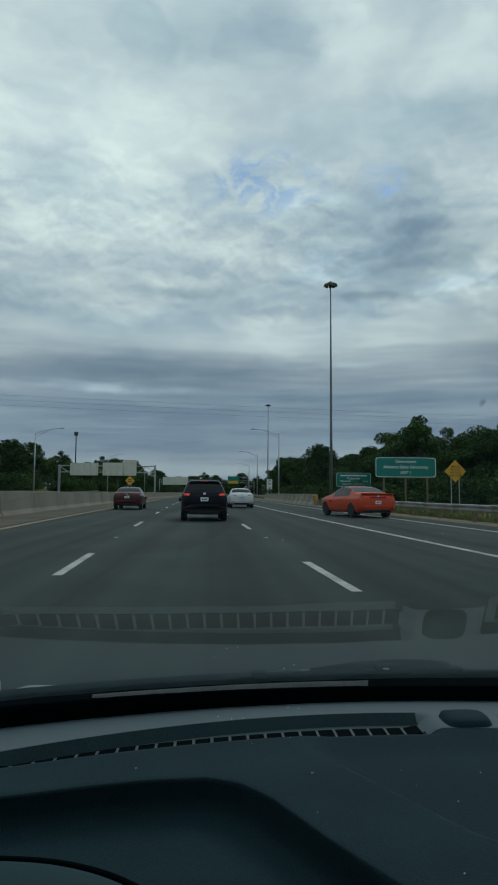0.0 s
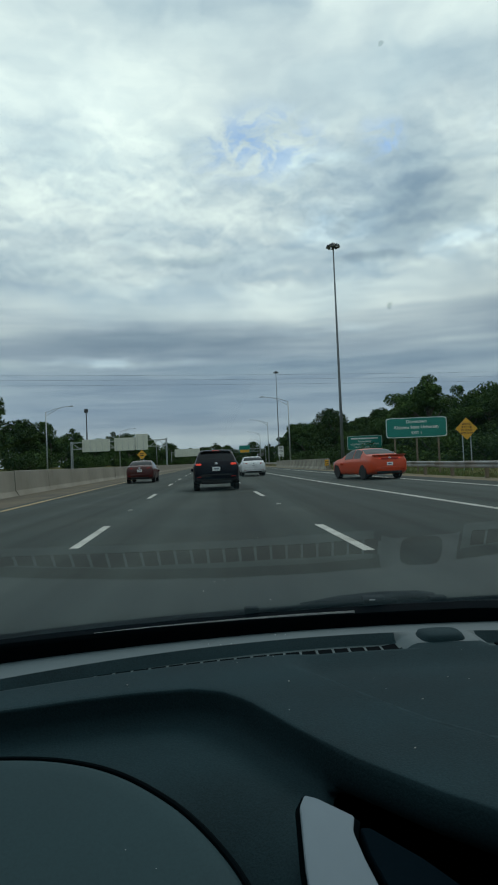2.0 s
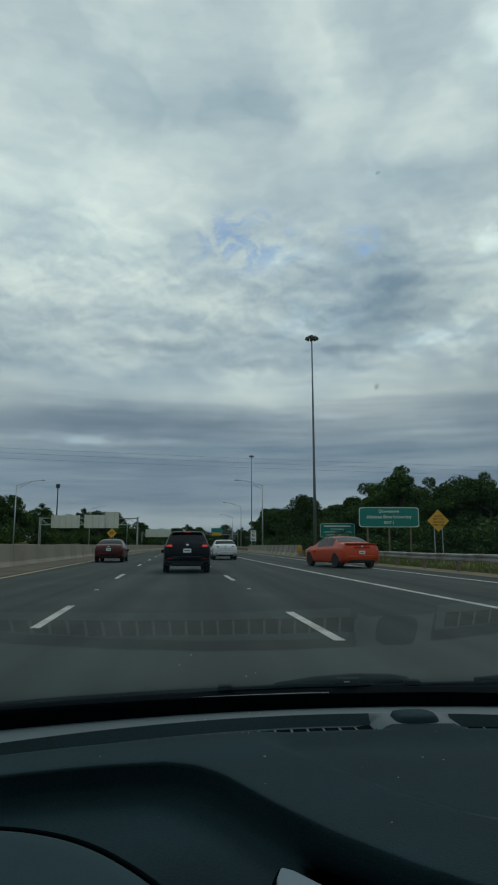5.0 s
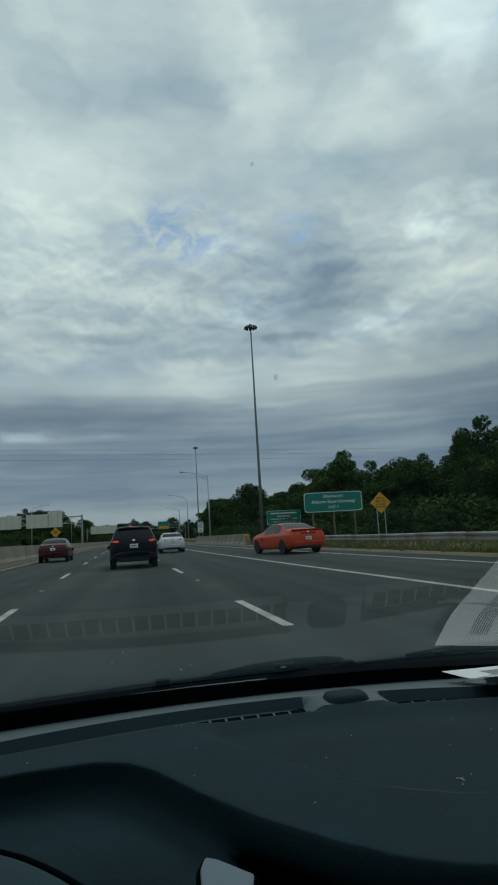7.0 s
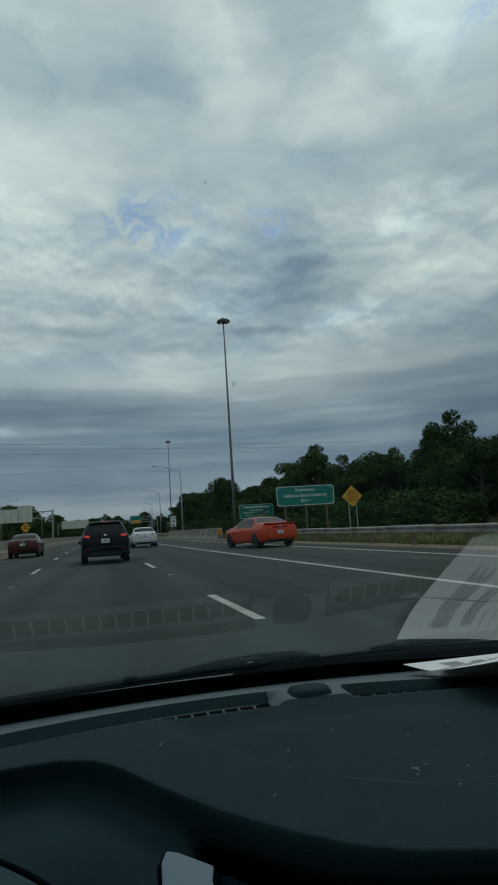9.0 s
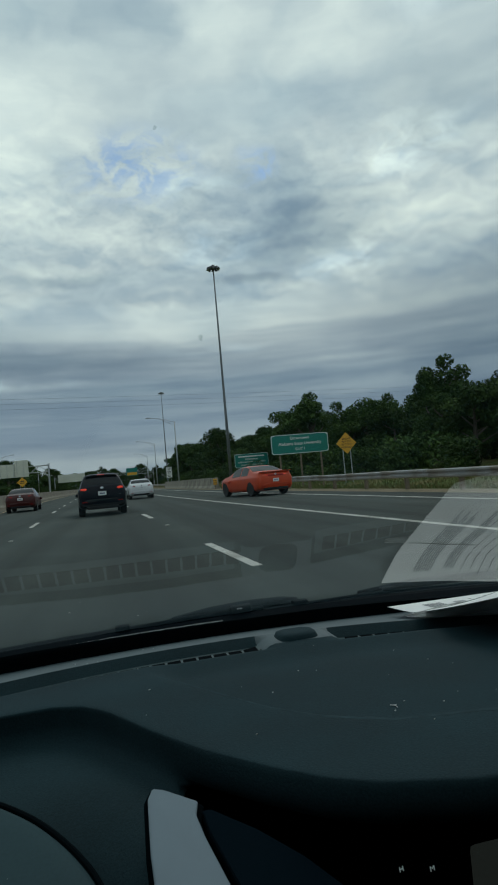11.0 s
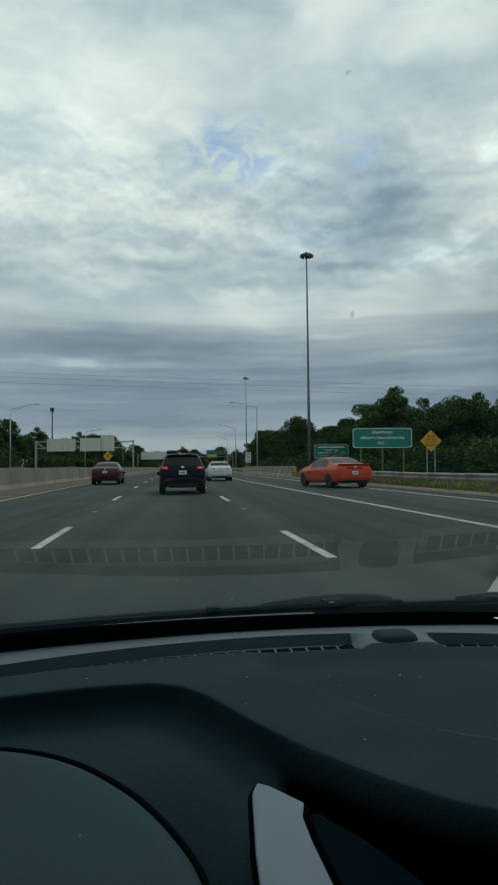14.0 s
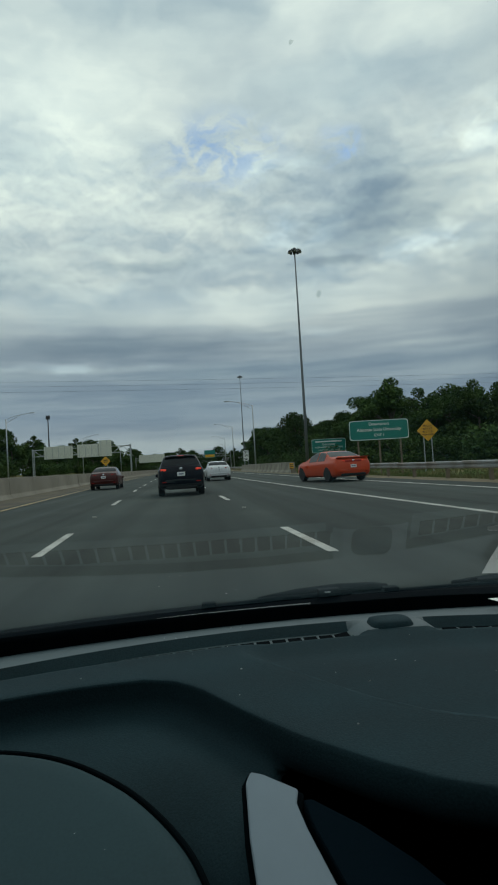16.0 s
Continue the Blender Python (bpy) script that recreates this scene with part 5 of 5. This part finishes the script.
for k in range(6):
    a = 2 * math.pi * k / 6
    part("antenna", boxed(1.1 * math.cos(a) - 0.2, 1.1 * math.cos(a) + 0.2, 1.1 * math.sin(a) - 0.2, 1.1 * math.sin(a) + 0.2, 38.6, 41.2, 0.05), POLE, tower)
part("platform", tube(bmesh.new(), [(0, 0, 39.2), (0, 0, 39.4)], 1.3, 12), POLE, tower)

WIRES = ((225, 38.0, 2.0), (227, 40.4, 2.2), (229, 36.2, 1.8))
for y, z, sag in WIRES:
    bm = bmesh.new()
    tube(bm, [(-262 + 26.2 * k, y + 3.5 * k, z + 3.0 - 0.3 * k - sag * math.sin(math.pi * k / 20)) for k in range(21)], 0.032, 5)
    tagged(link_mesh("power_line", bm, POLE), "thin dark power line strung across the sky", "power line", group="power lines")
for x, y, dz in ((-262, 227, 3.0), (262, 297, -3.0)):
    pylon = thing("utility_pole", "tall wooden utility pole beside the highway", "utility pole", pose(x, y, -0.1))
    part("pole", tube(bmesh.new(), [(0, 0, 0), (0, 0, 42 + dz)], [0.4, 0.25], 10), WOOD_POST, pylon)
    for _, z, _ in WIRES:
        part("crossarm", boxed(-0.12, 0.12, -2.6, 2.6, z + dz - 0.05, z + dz + 0.3), WOOD_POST, pylon)


# ---- trees ----
def leaf_cloud(rng, blobs, count, size):
    """Many small leaf sprays round the blobs: (x, y, z, radius)."""
    verts, faces = [], []
    wts = np.array([b[3] ** 2 for b in blobs])
    pick = rng.choice(len(blobs), count, p=wts / wts.sum())
    for i in pick:
        bx, by, bz, r = blobs[i]
        d = rng.normal(size=3)
        d /= np.linalg.norm(d)
        rr = r * (0.36 + 0.62 * rng.random() ** 0.6)
        c = np.array((bx, by, bz)) + d * rr * np.array((1, 1, 0.8))
        a = rng.normal(size=3)
        a /= np.linalg.norm(a)
        b = np.cross(a, d + 0.6 * rng.normal(size=3))
        b /= np.linalg.norm(b) + 1e-6
        s = size * (0.55 + 0.9 * rng.random())
        k = len(verts)
        verts += [tuple(c - a * s), tuple(c + b * s * 0.55 - a * 0.1 * s), tuple(c + a * s), tuple(c - b * s * 0.55 + a * 0.15 * s)]
        faces.append((k, k + 1, k + 2, k + 3))
    return verts, faces


def make_tree(seed, h, spread, leaves, size):
    rng = np.random.default_rng(seed)
    tree = thing("tree", "dense dark green leafy roadside tree", "tree", group="roadside trees")
    bm = bmesh.new()
    lean = rng.normal(size=2) * 0.04 * h
    tube(bm, [(0, 0, -0.4), (lean[0] * 0.4, lean[1] * 0.4, h * 0.3), (lean[0], lean[1], h * 0.62), (lean[0] * 1.2, lean[1] * 1.2, h * 0.85)], [0.035 * h, 0.026 * h, 0.015 * h, 0.005 * h], 8)
    blobs = [(lean[0], lean[1], h * 0.82, spread * 0.42)]
    for k in range(9):
        a = 2.4 * k + rng.random()
        z0 = h * (0.24 + 0.05 * k)
        reach = spread * (0.55 + 0.4 * rng.random()) * (1.0 if k < 6 else 0.7)
        z1 = min(h * 0.9, z0 + h * (0.10 + 0.17 * rng.random()))
        tip = (lean[0] + reach * math.cos(a), lean[1] + reach * math.sin(a), z1)
        tube(bm, [(lean[0] * 0.5, lean[1] * 0.5, z0), (tip[0] * 0.55, tip[1] * 0.55, z0 + (z1 - z0) * 0.55), tip], [0.012 * h, 0.008 * h, 0.003 * h], 6)
        blobs.append((*tip, spread * (0.26 + 0.16 * rng.random())))
        blobs.append((tip[0] * 0.55 + rng.normal() * 0.3, tip[1] * 0.55 + rng.normal() * 0.3, z1 + h * 0.06 * rng.normal() + 0.3, spread * (0.24 + 0.14 * rng.random())))
    part("trunk", bm, BARK, tree)
    v, f = leaf_cloud(rng, blobs, leaves, size)
    me = bpy.data.meshes.new("crown")
    me.from_pydata(v, [], f)
    me.materials.append(LEAF)
    crown = new("crown", me)
    crown.parent = tree
    return tree


def make_shrub(seed, h, leaves, size):
    rng = np.random.default_rng(seed)
    shrub = thing("shrub", "tangled green undergrowth bush", "shrub", group="roadside shrubs")
    bm = bmesh.new()
    blobs = []
    for k in range(7):
        a, r = 0.9 * k + rng.random(), h * 0.75 * rng.random()
        tip = (r * math.cos(a), r * math.sin(a), h * (0.4 + 0.4 * rng.random()))
        tube(bm, [(0.1 * math.cos(a), 0.1 * math.sin(a), -0.3), tip], [0.04, 0.015], 5)
        blobs.append((*tip, h * (0.30 + 0.14 * rng.random())))
        blobs.append((tip[0] * 1.2, tip[1] * 1.2, h * 0.25, h * 0.30))
    part("stems", bm, BARK, shrub)
    v, f = leaf_cloud(rng, blobs, leaves, size)
    me = bpy.data.meshes.new("foliage")
    me.from_pydata(v, [], f)
    me.materials.append(LEAF)
    new("foliage", me).parent = shrub
    return shrub


SIZES = ((11.5, 4.6, 1.0), (10.0, 4.2, 0.88), (12.5, 4.4, 1.0), (9.0, 4.4, 0.85), (13.5, 5.0, 1.05))
near_trees = [make_tree(11 + k, h, s, int(8600 * n), 0.19) for k, (h, s, n) in enumerate(SIZES)]
far_trees = [make_tree(11 + k, h, s, int(3000 * n), 0.30) for k, (h, s, n) in enumerate(SIZES)]
shrubs = [make_shrub(31 + k, h, 2300, 0.15) for k, h in enumerate((3.0, 3.8, 2.4))]
rng = random.Random(5)
spots = []
for row, (u0, du, y0, y1, step) in enumerate(((31, 5, 46, 330, 4.6), (39, 6, 34, 330, 5.4), (48, 7, 40, 300, 6.5), (-42, 5, 70, 420, 8.5), (-52, 6, 60, 420, 9.5))):
    y = y0
    while y < y1:
        spots.append((u0 + rng.uniform(-du, du) * 0.6, y + rng.uniform(-2, 2), rng.uniform(0.66, 1.12)))
        y += step * rng.uniform(0.8, 1.25)
for k in range(46):
    spots.append((-150 + 7.4 * k + rng.uniform(-3, 3), 520 + rng.uniform(-40, 60) + 0.25 * abs(k - 23) * 4, rng.uniform(0.8, 1.3)))
for k in range(34):
    spots.append((-170 + 11 * k + rng.uniform(-4, 4), 640 + rng.uniform(-30, 60), rng.uniform(1.2, 1.7)))
used = set()
for i, (u, y, s) in enumerate(spots):
    k = rng.randrange(5)
    s *= (0.80 if y < 95 else 0.88 if y < 160 else 1.14 if y < 300 else 1.2) if u > 0 else (0.8 if y < 95 else 1.0 if y < 300 else 1.1)
    gz = ground_height(u, y) if abs(u) < 200 else -0.12
    m = pose(cx(y) + u if y < 480 else u + 20, y, gz - 0.1, 0, 0, rng.uniform(0, 360))
    tree = (near_trees if y < 125 and u > 0 else far_trees)[k]
    if tree.name not in used:
        used.add(tree.name)
        tree.matrix_basis = m
    else:
        tree = copy_thing(tree, m)
    tree.scale = (s * rng.uniform(0.9, 1.15),) * 2 + (s,)
for kind in near_trees + far_trees:
    if kind.name not in used:
        kind.matrix_basis = pose(120, 300, -0.2)
firsts = [True] * 3
for i in range(146):
    side = 1 if i < 74 else -1
    y = ((30 if side > 0 else 40) + (i if side > 0 else i - 74) * (3.9 if side > 0 else 5.2)) + rng.uniform(-1.5, 1.5)
    u = side * (25.5 + rng.uniform(-1.5, 4)) if side > 0 else -(36 + rng.uniform(-1.5, 4))
    k = rng.randrange(3)
    m = pose(cx(y) + u, y, ground_height(u, y) - 0.1, 0, 0, rng.uniform(0, 360))
    if firsts[k]:
        shrubs[k].matrix_basis, firsts[k] = m, False
        continue
    t = copy_thing(shrubs[k], m)
    s = rng.uniform(0.75, 1.35)
    t.scale = (s * 1.15, s * 1.15, s)
for i in range(18):
    y, u = 22 + 4.2 * i, 48 + rng.uniform(-5, 7)
    t = copy_thing(shrubs[rng.randrange(3)], pose(cx(y) + u, y, ground_height(u, y) - 0.2, 0, 0, rng.uniform(0, 360)))
    s = rng.uniform(1.2, 1.7)
    t.scale = (s * 1.3, s * 1.3, s)
for i in range(62):
    t = copy_thing(shrubs[rng.randrange(3)], pose(-150 + 5.8 * i + rng.uniform(-2, 2), 508 + rng.uniform(-12, 14), -0.3, 0, 0, rng.uniform(0, 360)))
    s = rng.uniform(1.5, 2.2)
    t.scale = (s * 1.3, s * 1.3, s)

# grass blades along the verges
def blades(name, u0, u1, y0, y1, count, h, mat, label):
    r = np.random.default_rng(3)
    v, f = [], []
    for _ in range(count):
        y = y0 + (y1 - y0) * r.random() ** 1.6
        u = u0 + (u1 - u0) * r.random()
        x, z = cx(y) + u, ground_height(u, y)
        a, hh, w = r.random() * 6.28, h * (0.4 + r.random()), 0.02 + 0.03 * r.random()
        dx, dy = w * math.cos(a), w * math.sin(a)
        lx, ly = r.normal() * 0.3 * hh, r.normal() * 0.3 * hh
        k = len(v)
        v += [(x - dx, y - dy, z - 0.02), (x + dx, y + dy, z - 0.02), (x + lx, y + ly, z + hh)]
        f.append((k, k + 1, k + 2))
    me = bpy.data.meshes.new(name)
    me.from_pydata(v, [], f)
    me.materials.append(mat)
    tagged(new(name, me), label, "grass", kind="stuff")


blades("grass", 13.2, 30, 8, 120, 30000, 0.22, BLADES, "rough green and straw coloured verge grass")
blades("grass", -34, -13, 20, 120, 16000, 0.2, BLADES, "rough grass on the bank behind the barrier")

marker = thing("object_marker", "yellow striped marker plate at the rail end", "road sign", on_road(11.9, 60.8, -0.1))
plate_ob = part("panel", boxed(-0.2, 0.2, -0.03, 0.0, 0.45, 1.05, 0.01), SIGN_Y, marker)
for k in range(3):
    bm = bmesh.new()
    z = 0.52 + 0.18 * k
    slab(bm, [(-0.19, -0.034, z), (0.19, -0.034, z - 0.05), (0.19, -0.034, z + 0.02), (-0.19, -0.034, z + 0.07)], 0.003)
    part("stripe", bm, BLACK, plate_ob)
part("post", boxed(-0.05, 0.05, 0.0, 0.08, -0.3, 1.0, 0.008), WOOD_POST, marker)

# small pale houses far beyond the bend
for x, y, w, d, h in ((-14, 560, 16, 9, 6.5), (12, 585, 20, 10, 7.5), (38, 570, 14, 9, 6.0), (66, 600, 24, 12, 8.0)):
    house = thing("house", "pale far house with a dark roof among trees", "house", pose(x, y, -0.15), group="far houses")
    part("wall", boxed(-w / 2, w / 2, -d / 2, d / 2, 0, h, 0.03), FAR_WALL, house)
    bm = bmesh.new()
    loft(bm, [[(xx, -d / 2 - 0.4, h), (xx, d / 2 + 0.4, h), (xx, 0, h + d * 0.32)] for xx in (-w / 2 - 0.4, w / 2 + 0.4)])
    part("roof", bm, TRIM_BLACK, house)
    n = int(w / 3)
    for i in range(n):
        for z in (1.0, 3.8):
            a = -w / 2 + w * (i + 0.5) / n
            part("window", boxed(a - 0.55, a + 0.55, -d / 2 - 0.03, -d / 2 + 0.1, z, z + 1.5), CAR_GLASS, house)
